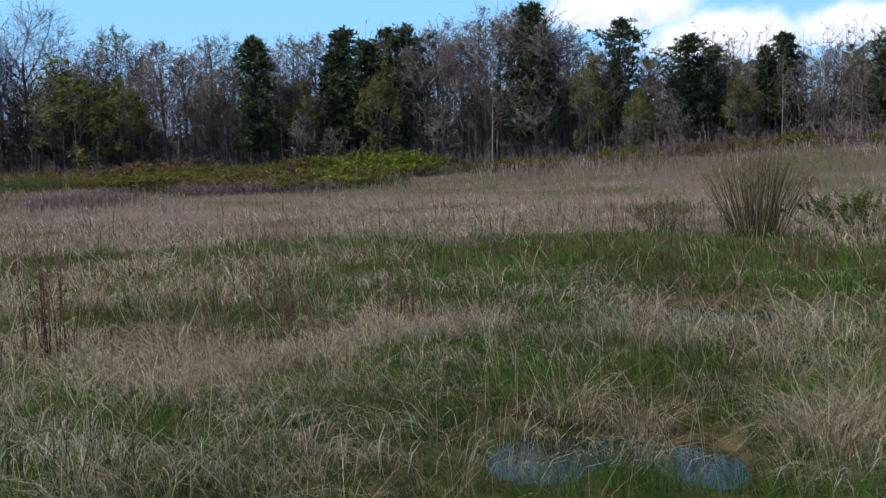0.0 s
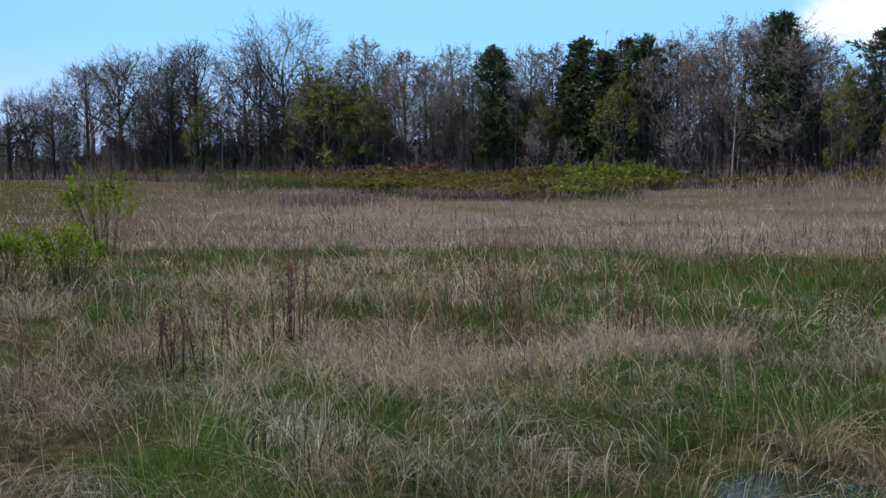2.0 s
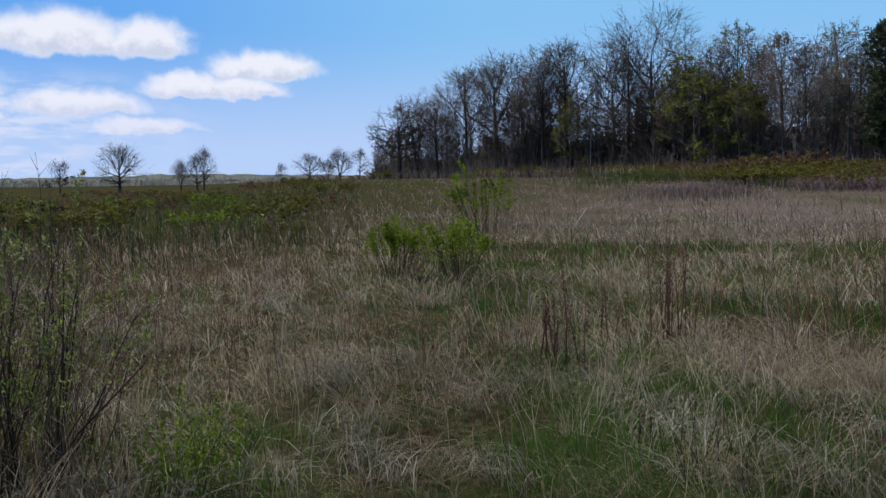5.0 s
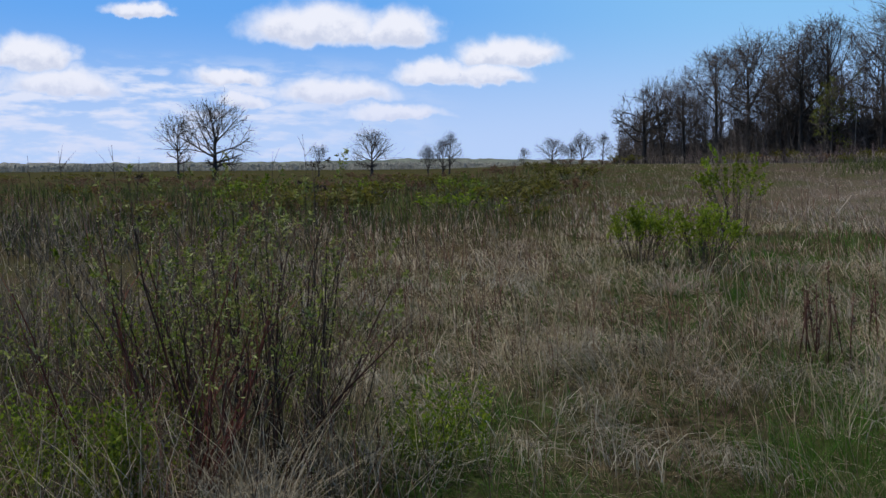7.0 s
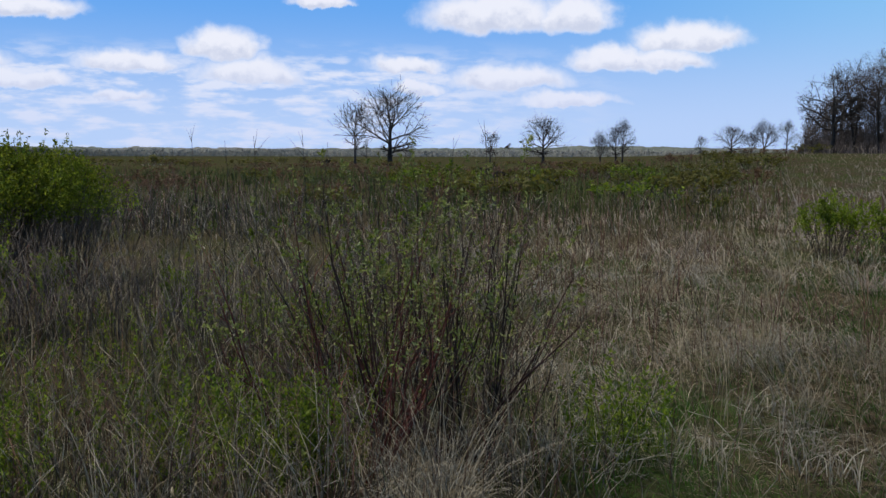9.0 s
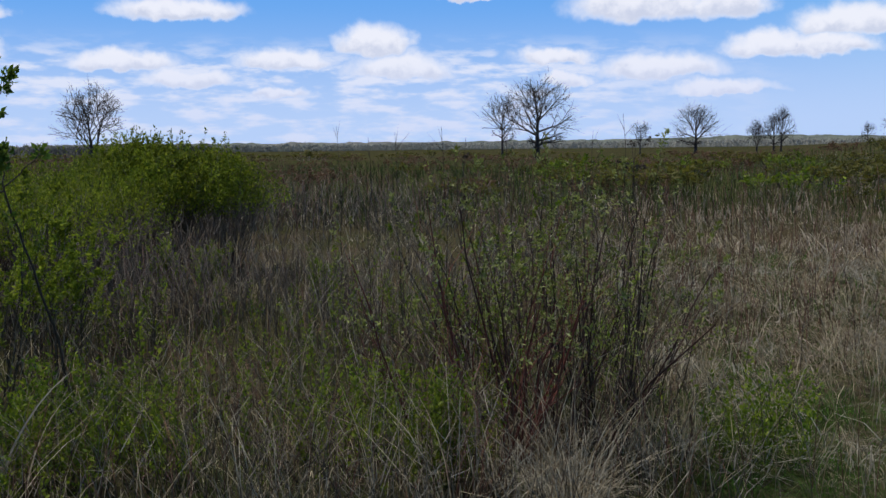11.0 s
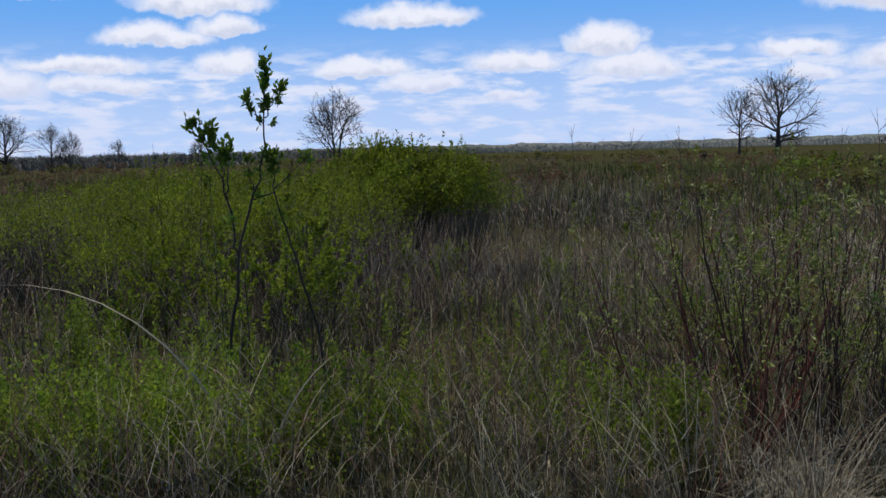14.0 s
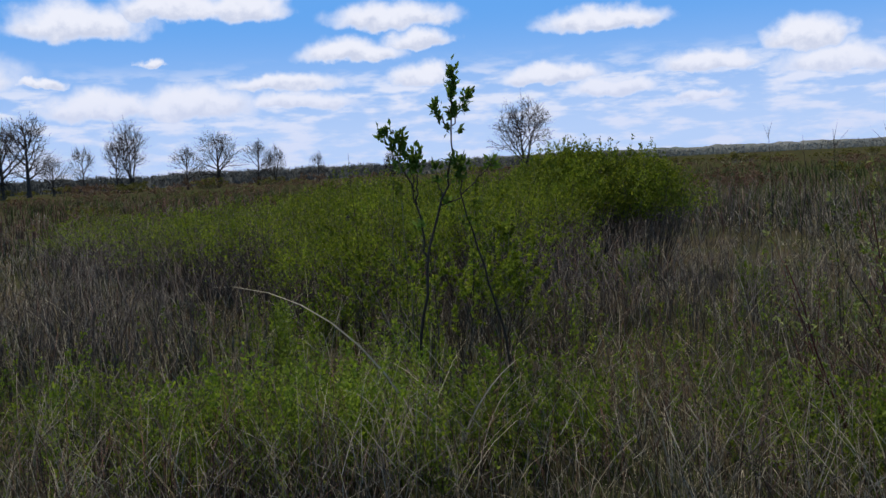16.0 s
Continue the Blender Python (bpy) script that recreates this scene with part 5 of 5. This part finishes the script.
# the bare willow close by, with catkins
shrub("catkin_willow", 65.5, 4.9, shrub_meshes(111, 1.56, 1.7, 24, CATKIN, 4600, 0.027, CATKIN_STEM, 0.5, 0.0082, forked=5), "twiggy willow with small pale catkins and opening leaves")
shrub("catkin_willow", 61.8, 5.0, shrub_meshes(112, 1.5, 1.1, 18, CATKIN, 1700, 0.025, DARK_STEM, 0.5, 0.0072, forked=5), "twiggy dark-stemmed willow with few catkins")
shrub("red_stemmed_shrub", 69.8, 4.7, shrub_meshes(113, 1.42, 1.3, 14, CATKIN, 1500, 0.024, BRIGHT_RED, 0.4, 0.0085, forked=5), "shrub with thin red-brown stems and few buds")

shrub("twiggy_shrub", 66.8, 5.6, shrub_meshes(114, 1.48, 1.5, 16, LEAF_HERB, 2600, 0.026, DARK_STEM, 0.55, 0.0072, forked=5), "dark twiggy shrub with opening buds behind the willow")
shrub("twiggy_shrub", 72.6, 5.4, shrub_meshes(115, 1.25, 1.2, 12, CATKIN, 1300, 0.02, RED_STEM, 0.35, 0.0048, forked=5), "thin reddish brown twiggy shrub with sparse buds")

# leafy shrubs in the grass
shrub("leafy_shrub", 33.9, 21.5, shrub_meshes(121, 2.1, 1.9, 26, LEAF_BRIGHT, 3200, 0.075, DARK_STEM, 0.55, 0.009), "young bush with fresh bright green leaves")
shrub("leafy_shrub", 36.0, 14.6, shrub_meshes(122, 1.12, 1.1, 46, LEAF_BRIGHT, 3000, 0.054, DARK_STEM, 0.45, canopy=600), "low bush with fresh bright green leaves")
shrub("leafy_shrub", 39.6, 14.8, shrub_meshes(123, 1.06, 1.2, 46, LEAF_BRIGHT, 3000, 0.054, DARK_STEM, 0.45, canopy=600), "low bush with fresh bright green leaves")
shrub("leafy_shrub", -23.6, 22.0, shrub_meshes(124, 1.05, 3.2, 60, BUD_GREEN, 4200, 0.065, GREY_STEM, 0.2), "low spreading bush with pale green leaves")
shrub("stem_clump", -18.2, 21.5, shrub_meshes(125, 2.3, 2.6, 170, BUD_RUST, 500, 0.05, OLIVE_STEM, 0.6, 0.0075, splay=0.95), "clump of tall bare olive-brown shrub stems")
shrub("stem_clump", -12.8, 23.5, shrub_meshes(126, 0.95, 1.7, 80, LEAF_OLIVE, 1200, 0.05, GREY_STEM, 0.1, 0.007), "clump of bare stems and olive sedge")

# bushes along the wood's edge and out on the marsh
BAND = [shrub_meshes(130 + i, 1.5, 2.6, 18, mat, 330, 0.18, st, 0.1, 0.014) for i, (mat, st) in enumerate(
    ((LEAF_OLIVE, GREY_STEM), (LEAF_OLIVE, OLIVE_STEM), (LEAF_HERB, GREY_STEM), (BUD_RUST, RED_STEM)))]
FAR_BAND = [shrub_meshes(140 + i, 1.5, 2.6, 14, mat, 170, 0.24, st, 0.1, 0.018) for i, (mat, st) in enumerate(((LEAF_OLIVE, GREY_STEM), (LEAF_OLIVE, OLIVE_STEM), (LEAF_WILLOW, GREY_STEM), (BUD_RUST, RED_STEM)))]
rng_band = np.random.default_rng(3)
for i in range(230):
    az = rng_band.uniform(-30, 36) if i < 110 else rng_band.uniform(1, 27)
    r = edge(az) - rng_band.uniform(2, 12) if az < 2 else edge(az) - rng_band.uniform(2, 32) * step(az, 34, 16) * step(az, -2, 9) - 1
    k = rng_band.choice([0, 1, 1, 0, 3]) if not 0 < az < 8 else rng_band.choice([0, 2, 2, 1])
    near = float(step(edge(az) - r, 6, 20))
    s = rng_band.uniform(0.6, 1.1) if az < 0 or az > 20 else rng_band.uniform(1.0, 1.7)
    shrub("edge_bush", az, float(r), BAND[k], "low olive and yellow-green bush at the wood's edge" if k != 2 else "low bright green bush at the wood's edge", group="bushes at the wood's edge", turn=i, scale=(s * 1.3, s * 1.3, s * rng_band.uniform(0.7, 1.1) * (1 - 0.45 * near)))
for i in range(100):
    az = rng_band.uniform(40, 126)
    r = rng_band.uniform(22, 75) if az < 92 else rng_band.uniform(30, 110)
    k = rng_band.choice([1, 3, 1, 3]) if az < 92 else rng_band.choice([1, 3, 3])
    s = rng_band.uniform(0.35, 0.6)
    shrub("marsh_bush", az, float(r), FAR_BAND[k] if r > 40 else BAND[k], "low brownish green bush in the open marsh", group="bushes in the marsh", turn=i, scale=(s * 1.5, s * 1.5, s))


for i in range(44):
    az = rng_band.uniform(43, 64)
    s = rng_band.uniform(0.45, 0.75)
    shrub("marsh_bush", az, float(rng_band.uniform(26, 62)), BAND[rng_band.choice([0, 1, 0, 2])], "low olive green bush in the open marsh", group="bushes in the marsh", turn=i, scale=(s * 1.8, s * 1.8, s))


# the taller shoots that stand against the sky
def sapling_by_path():
    """A young willow of two crossing stems that fork at chest height; leaf tufts crown its upper shoots."""
    rng = np.random.default_rng(201)
    az, r = 96.3, 5.5
    x, y = at(az, r)
    ob = thing("willow_sapling", x, y, "slender young willow with dark green leaf tufts above the scrub", "sapling")
    ob.scale = (1, 1, 0.955)
    right = np.array([math.cos(radians(az)), math.sin(radians(az)), 0])
    deep = np.array([-math.sin(radians(az)), math.cos(radians(az)), 0])

    def shoot(path, r0, r1):
        s = Soup()
        pts = np.array([right * u + deep * w + np.array([0, 0, z]) for u, w, z in path])
        ts = np.linspace(0, 1, 4 * (len(pts) - 1) + 1)
        own = np.linspace(0, 1, len(pts))
        fine = np.stack([np.interp(ts, own, pts[:, j]) for j in range(3)], 1)
        fine[1:-1] += rng.normal(0, 0.006, (len(ts) - 2, 3))
        rad = 1.25 * (r0 + (r1 - r0) * ts)
        s.add(*chain(fine, rad, 5))
        part("stem", s.mesh("stem", DARK_STEM), ob)

    def tuft(u, w, z, size, n, du=0.0, dz=1.0):
        p = right * u + deep * w + np.array([0, 0, z]) + rng.normal(0, 1, (n, 3)) * size * np.array([0.42, 0.42, 0.62])
        way = rng.normal(size=(n, 3)) * 0.75 + right * du + np.array([0, 0, dz])
        tagged(part("leaf_tuft", mesh_of("leaf_tuft", *leaves(p, rng.uniform(0.03, 0.056, n), way, 0.5, rng), LEAF_SPRIG), ob), kind="stuff")

    shoot([(-0.24, 0.0, -0.08), (-0.21, 0, 0.6), (-0.13, 0, 1.146), (-0.018, 0, 1.537), (0.0245, 0, 1.79), (0.05, 0, 2.2)], 0.0095, 0.0025)
    shoot([(0.36, 0.05, -0.08), (0.29, 0.04, 0.55), (0.178, 0.03, 1.03), (0.076, 0.02, 1.435), (0.058, 0.02, 1.656)], 0.008, 0.0025)
    shoot([(-0.15, 0.0, 1.06), (-0.163, 0.02, 1.163), (-0.188, 0.03, 1.4), (-0.265, 0.03, 1.673), (-0.358, 0.03, 1.86)], 0.0065, 0.0025)
    shoot([(-0.19, 0.03, 1.42), (-0.192, 0.03, 1.55), (-0.188, 0.03, 1.69)], 0.0045, 0.002)
    shoot([(-0.05, 0, 1.41), (0.058, -0.02, 1.452), (0.169, -0.03, 1.571), (0.245, -0.04, 1.648)], 0.0045, 0.002)
    shoot([(-0.035, 0, 1.46), (-0.06, 0.01, 1.53), (-0.074, 0.01, 1.64)], 0.0035, 0.0015)
    shoot([(0.028, 0, 1.84), (-0.015, 0, 1.92), (-0.055, 0, 1.995)], 0.0035, 0.0015)
    shoot([(0.034, 0, 1.89), (0.085, 0, 1.97), (0.127, 0, 2.05)], 0.0035, 0.0015)
    shoot([(-0.2, 0.03, 1.5), (-0.215, 0.03, 1.62), (-0.27, 0.03, 1.8)], 0.0035, 0.0015)
    for u, z, size, n, du, dz in ((0.05, 2.19, 0.042, 34, 0, 1), (0.045, 2.12, 0.036, 26, 0, 1), (0.04, 2.06, 0.03, 18, 0, 1), (0.04, 1.965, 0.045, 36, 0.1, 0.8), (0.0, 1.87, 0.022, 10, -0.3, 0.7), (0.07, 1.85, 0.016, 8, 0.5, 0.7),
                                 (-0.055, 1.99, 0.042, 30, -0.4, 0.9), (-0.03, 1.93, 0.024, 12, -0.4, 0.8), (0.125, 2.05, 0.044, 32, 0.4, 0.9), (0.1, 1.98, 0.026, 12, 0.3, 0.8), (-0.355, 1.86, 0.045, 30, -0.3, 1), (-0.31, 1.78, 0.04, 24, -0.2, 0.9),
                                 (-0.27, 1.82, 0.045, 32, 0.1, 1), (-0.26, 1.73, 0.05, 36, 0, 1), (-0.29, 1.66, 0.026, 12, -0.4, 0.6), (-0.188, 1.7, 0.06, 56, 0, 1), (-0.2, 1.64, 0.05, 36, 0, 0.9), (-0.074, 1.64, 0.026, 14, 0, 1), (-0.07, 1.56, 0.018, 8, 0, 1),
                                 (0.03, 1.66, 0.045, 34, -0.2, 1), (0.07, 1.66, 0.045, 32, 0.2, 1), (0.06, 1.59, 0.045, 30, 0.1, 0.8), (0.245, 1.65, 0.038, 24, 0.3, 0.8), (-0.17, 1.3, 0.03, 12, -0.4, 0.6), (0.08, 1.3, 0.03, 12, 0.4, 0.6), (-0.02, 1.42, 0.025, 10, -0.3, 0.8)):
        tuft(u, 0.0, z, size * 0.85, int(n * 1.7), du, dz)


sapling_by_path()


def tussock(az, r, n, h, spread, lean, seed, label, mat=None):
    """A bleached tuft of last year's sedge whose long blades bow over and point back to the ground."""
    rng = np.random.default_rng(seed)
    x, y = at(az, r)
    ob = thing("sedge_tussock", x, y, label, "grass tussock", "straw tussocks")
    n = int(n * 1.5)
    a = rng.uniform(0, 6.283, n)
    base = np.stack([np.cos(a), np.sin(a), np.zeros(n)], 1) * (spread * rng.random((n, 1)) ** 0.7)
    base[:, 2] = -0.03
    v, t = blades(base, h * rng.uniform(0.45, 1.15, n), rng.uniform(0.0026, 0.0056, n) * max(1, r / 7), a + rng.normal(0, 0.7, n), lean * rng.uniform(0.25, 1.25, n), rng.uniform(0.15, 0.98, n), 5, rng)
    tagged(part("blade", mesh_of("blade", v, t, mat or STRAW), ob), kind="stuff")


PALE = "pale straw tussock with long blades bowing over"
for i, (az, r, n, h, sp, ln) in enumerate((
    (-22.0, 5.6, 320, 0.6, 0.24, 0.9), (-24.5, 5.9, 240, 0.62, 0.24, 0.9), (-24.0, 6.9, 160, 0.55, 0.3, 0.9), (-19.5, 8.0, 50, 0.6, 0.16, 1.0), (-7.0, 6.2, 150, 0.5, 0.22, 1.2), (-11.5, 6.0, 160, 0.5, 0.2, 1.1), (-14.0, 8.2, 70, 0.68, 0.16, 1.0), (-11.0, 8.8, 50, 0.66, 0.14, 0.9),
    (-1.5, 9.2, 300, 0.5, 0.34, 0.7), (1.5, 9.0, 320, 0.46, 0.38, 0.7), (4.6, 8.8, 300, 0.45, 0.36, 0.8), (8.0, 8.2, 220, 0.4, 0.34, 0.8), (12.5, 7.8, 220, 0.4, 0.34, 0.8), (17.5, 7.6, 200, 0.42, 0.3, 0.9), (-12.0, 10.4, 40, 0.7, 0.14, 1.0), (-20.6, 9.6, 70, 0.55, 0.25, 1.0),
    (22.5, 5.0, 160, 0.34, 0.16, 0.9), (21.0, 8.2, 200, 0.4, 0.34, 0.9), (26.5, 7.4, 180, 0.4, 0.3, 0.9), (19.3, 5.0, 130, 0.32, 0.16, 0.9), (32.0, 9.0, 200, 0.4, 0.4, 0.9), (38.0, 11.5, 160, 0.45, 0.3, 1.0), (44.0, 10.5, 130, 0.48, 0.3, 1.1), (50.0, 11.0, 140, 0.5, 0.35, 1.1), (54.0, 9.2, 110, 0.45, 0.3, 1.1),
    (64.2, 3.95, 210, 0.72, 0.1, 0.7), (66.3, 4.4, 80, 0.5, 0.08, 0.8), (63.0, 4.5, 60, 0.4, 0.1, 1.0), (57.5, 6.4, 110, 0.36, 0.25, 1.1), (52.0, 6.0, 110, 0.36, 0.25, 1.1), (47.0, 7.2, 120, 0.36, 0.3, 1.1),
    (86.0, 9.4, 150, 0.55, 0.35, 0.7), (89.0, 9.8, 130, 0.5, 0.35, 0.7), (83.0, 9.6, 90, 0.55, 0.3, 0.6), (99.0, 5.1, 16, 0.62, 0.12, 0.9), (97.0, 5.0, 12, 0.5, 0.1, 0.9), (102.5, 5.2, 9, 0.8, 0.08, 1.0), (117.0, 9.5, 160, 0.35, 0.5, 1.0), (113.0, 8.0, 90, 0.35, 0.3, 1.0),
)):
    tussock(az, r, n, h, sp, ln, 400 + i, PALE, BLEACHED if 62 < az < 67 or 96 < az < 103 else PINK_STRAW if r > 7 and az < 40 else None)


rng_arc = np.random.default_rng(77)
for i in range(52):
    az, r = rng_arc.uniform(-26, 44), 5.6 * 2.7 ** rng_arc.random()
    tussock(az, r, int(rng_arc.uniform(6, 16)), rng_arc.uniform(0.55, 0.85), 0.07, rng_arc.uniform(0.6, 1.1), 800 + i, "loose tuft of long pale sedge blades arching over", BLEACHED)

# low fresh herbs close by
def herbs():
    s, lf = Soup(), Soup()
    spots = [(71, 4.4, 0.3), (75, 4.5, 0.5), (79, 4.7, 0.9), (93, 5.2, 0.8), (99, 4.8, 0.9), (103, 4.9, 0.7), (107, 5.0, 0.7), (104, 5.8, 0.8), (106, 4.6, 0.6), (109, 4.7, 0.7), (111, 5.2, 0.9), (113, 4.7, 0.7), (115, 5.0, 0.8), (118, 5.6, 0.6), (88, 4.8, 0.5), (120, 5.8, 0.8), (85, 6.0, 1.2), (53.6, 4.9, 0.3), (76, 7.5, 1.5), (108, 8, 1.6), (90, 8.0, 1.2)]
    spots = [(*q, 85 if q[0] > 92 and q[1] < 5.5 else 36) for q in spots] + [(RNG.uniform(60, 126), 4.2 * 3.2 ** RNG.random(), RNG.uniform(0.1, 0.3), 22) for _ in range(30)]
    for az, r, spread, n in spots:
        x0, y0 = at(az, r)
        x, y = x0 + RNG.normal(0, spread * 0.36, n), y0 + RNG.normal(0, spread * 0.36, n)
        keep = np.hypot(x, y) > 3.6
        x, y = x[keep], y[keep]
        n = len(x)
        base = np.stack([x, y, ground_z(x, y)], 1)
        h = RNG.uniform(0.26, 0.62, n)
        tip = base + np.column_stack([RNG.normal(0, 0.05, (n, 2)), h])
        s.add(*cones(base, tip, 0.0028))
        m = 46
        f = RNG.uniform(0.15, 1.0, (n, m, 1))
        p = (base[:, None] + (tip - base)[:, None] * f).reshape(-1, 3)
        p = p + RNG.normal(0, 0.011, p.shape)
        ax = RNG.normal(size=p.shape) * [0.7, 0.7, 0.25] + [0, 0, 0.75]
        lf.add(*leaves(p, RNG.uniform(0.016, 0.034, len(p)) * max(1.0, r / 6), ax, 0.5))
    ob = tagged(new("herb_stems", s.mesh("herb_stems", OLIVE)), "thin stems of young meadow herbs", "herbs", kind="stuff")
    ob2 = tagged(new("herb_leaves", lf.mesh("herb_leaves", LEAF_HERB)), "fresh bright green leaves of young meadow herbs", "herbs", kind="stuff")


herbs()


# brown seed stalks of last year's dock
def dock(az, r, height, n, seed):
    rng = np.random.default_rng(seed)
    x, y = at(az, r)
    ob = thing("dock_stalk", x, y, "upright reddish brown dead dock stalks with seed heads", "dead plant", "dock stalks")
    seedhead = Soup()
    for k in range(n):
        foot = np.array([rng.normal(0, 0.07), rng.normal(0, 0.07), -0.05])
        h = height * rng.uniform(0.65, 1.0)
        tip = foot + np.array([rng.normal(0, 0.06), rng.normal(0, 0.06), h])
        part("stalk", mesh_of("stalk", *chain([foot, (foot + tip) / 2 + rng.normal(0, 0.01, 3), tip], [0.008, 0.006, 0.003], 4), RED_STEM), ob)
        m = 46
        f = rng.uniform(0.5, 1.0, (m, 1))
        p = foot + (tip - foot) * f + rng.normal(0, 0.011, (m, 3))
        seedhead.add(*leaves(p, rng.uniform(0.01, 0.024, m), None, 0.8, rng))
    tagged(part("seed_head", seedhead.mesh("seed_head", RED_STEM), ob), kind="stuff")


for i, (az, r, h, n) in enumerate(((23.2, 9.0, 1.1, 6), (23.6, 9.2, 0.9, 4), (29.7, 7.6, 0.86, 5), (30.6, 7.7, 0.66, 4), (1.8, 9.4, 0.9, 4), (3.4, 9.6, 0.75, 4), (9.5, 10.4, 0.8, 3), (27.2, 8.6, 0.7, 3))):
    dock(az, r, h, n, 300 + i)

# tall dead weeds that stand against the sky
def weed(az, r, height, seed, knots):
    rng = np.random.default_rng(seed)
    x, y = at(az, r)
    ob = thing("dead_weed", x, y, "tall thin dead weed stalk with a few side shoots", "dead plant", "tall dead weeds")
    s = Soup()
    z = np.linspace(0, 1, 8)
    pts = np.column_stack([np.cumsum(rng.normal(0, 0.014, (8, 2)), 0), z * height])
    pts[0, 2] = -0.06
    rad = 0.0048 * (1 - 0.7 * z)
    s.add(*chain(pts, rad, 4))
    part("stalk", s.mesh("stalk", DARK_STEM), ob)
    for k in range(6):
        f = rng.uniform(0.6, 0.97)
        p = np.array([np.interp(f, z, pts[:, j]) for j in range(3)])
        q = p + np.array([rng.normal(0, 0.06), rng.normal(0, 0.06), rng.uniform(0.05, 0.16)])
        part("shoot", mesh_of("shoot", *cones([p], [q], 0.0028), DARK_STEM), ob)
        if k < knots:
            tip = q + rng.normal(0, 0.008, (16, 3))
            part("seed_head", mesh_of("seed_head", *leaves(tip, rng.uniform(0.012, 0.026, 16), None, 0.8, rng), DARK_STEM), ob)


for i, (az, r, h, k) in enumerate(((73.6, 7.2, 1.72, 0), (71.0, 7.0, 1.76, 0), (69.4, 6.6, 1.68, 2), (60.5, 6.8, 1.8, 1), (60.0, 7.0, 1.72, 1), (59.3, 7.4, 1.64, 4), (75.4, 8.0, 1.66, 0), (77.6, 8.4, 1.72, 1), (62.6, 7.6, 1.7, 0), (99.6, 8.0, 1.9, 3), (101.4, 8.6, 1.74, 2), (108.6, 7.0, 1.12, 1), (66.8, 8.6, 1.66, 0))):
    weed(az, r, h, 500 + i, k)

# long dead reeds that have bent over beside the sapling
def bent_reed(az, r, h, lean, droop, to_left, width, seed):
    x, y = at(az, r)
    ob = thing("bent_reed", x, y, "single long pale dead reed bent over in an arc", "dead plant", "bent reeds")
    phi = radians(az) + (math.pi if to_left else 0.0)
    v, t = blades(np.array([[0, 0, -0.03]]), np.array([h]), np.array([width]), np.array([phi]), np.array([lean]), np.array([droop]), 9, np.random.default_rng(seed))
    part("blade", mesh_of("blade", v, t, BLEACHED), ob)


for i, (az, r, h, ln, dr, left, w) in enumerate(((98.0, 4.7, 1.9, 0.6, 0.44, True, 0.018), (97.6, 4.4, 1.0, 0.4, 0.3, False, 0.015), (98.6, 4.4, 0.95, 0.4, 0.6, True, 0.014), (95.8, 4.4, 0.9, 0.3, 0.3, False, 0.014), (99.8, 4.5, 1.0, 0.35, 0.45, True, 0.012), (97.0, 4.3, 0.85, 0.3, 0.4, True, 0.013),
                                                  (94.8, 4.9, 0.7, 0.45, 0.5, False, 0.008), (64.6, 4.5, 0.95, 0.55, 0.5, True, 0.008), (64.0, 4.5, 0.9, 0.9, 0.75, False, 0.008), (-3.0, 6.2, 0.75, 1.0, 0.6, True, 0.009), (-6.0, 6.0, 0.6, 1.1, 0.5, False, 0.012), (10.0, 6.4, 0.6, 1.0, 0.6, True, 0.008))):
    bent_reed(az, r, h, ln, dr, left, w, 600 + i)

# brush that breaks the far edge of the marsh
rng_far = np.random.default_rng(8)
for i in range(120):
    az = rng_far.uniform(40, 128)
    r = 70 * (290 / 70) ** rng_far.random()
    s = rng_far.uniform(0.45, 1.0) * (0.6 + r / 400)
    shrub("far_bush", az, float(r), FAR_BAND[rng_far.choice([1, 3, 3])], "low dark brushy bush far out in the marsh", group="bushes in the marsh", turn=i, scale=(s * 2.2, s * 2.2, s * 0.9))

for i in range(34):
    az = rng_far.uniform(103, 124)
    s = rng_far.uniform(1.0, 2.0)
    shrub("far_bush", az, float(rng_far.uniform(185, 250)), FAR_BAND[rng_far.choice([1, 3])], "dark thicket bush round the feet of the far trees", group="bushes in the marsh", turn=i, scale=(s * 1.6, s * 1.6, s))

for i in range(46):
    az = rng_far.uniform(62, 101)
    s = rng_far.uniform(0.7, 1.5)
    shrub("far_bush", az, float(rng_far.uniform(150, 300)), FAR_BAND[rng_far.choice([1, 3, 0])], "low dark brushy bush far out in the marsh", group="bushes in the marsh", turn=i, scale=(s * 2.6, s * 2.6, s))

# small bare shrubs in the grass
for az, r, h, seed in ((22.6, 4.8, 0.72, 311), (20.2, 5.0, 0.6, 312), (25.4, 5.0, 0.62, 313), (-15.6, 6.4, 0.75, 314), (60.0, 5.4, 0.85, 315), (58.0, 4.9, 0.7, 316)):
    shrub("bare_bush", az, r, shrub_meshes(seed, h, h * 0.5, 9, None, 0, 0, DARK_STEM, stem_r=0.0035), "small leafless twiggy bush in the grass", group="bare bushes", turn=seed)
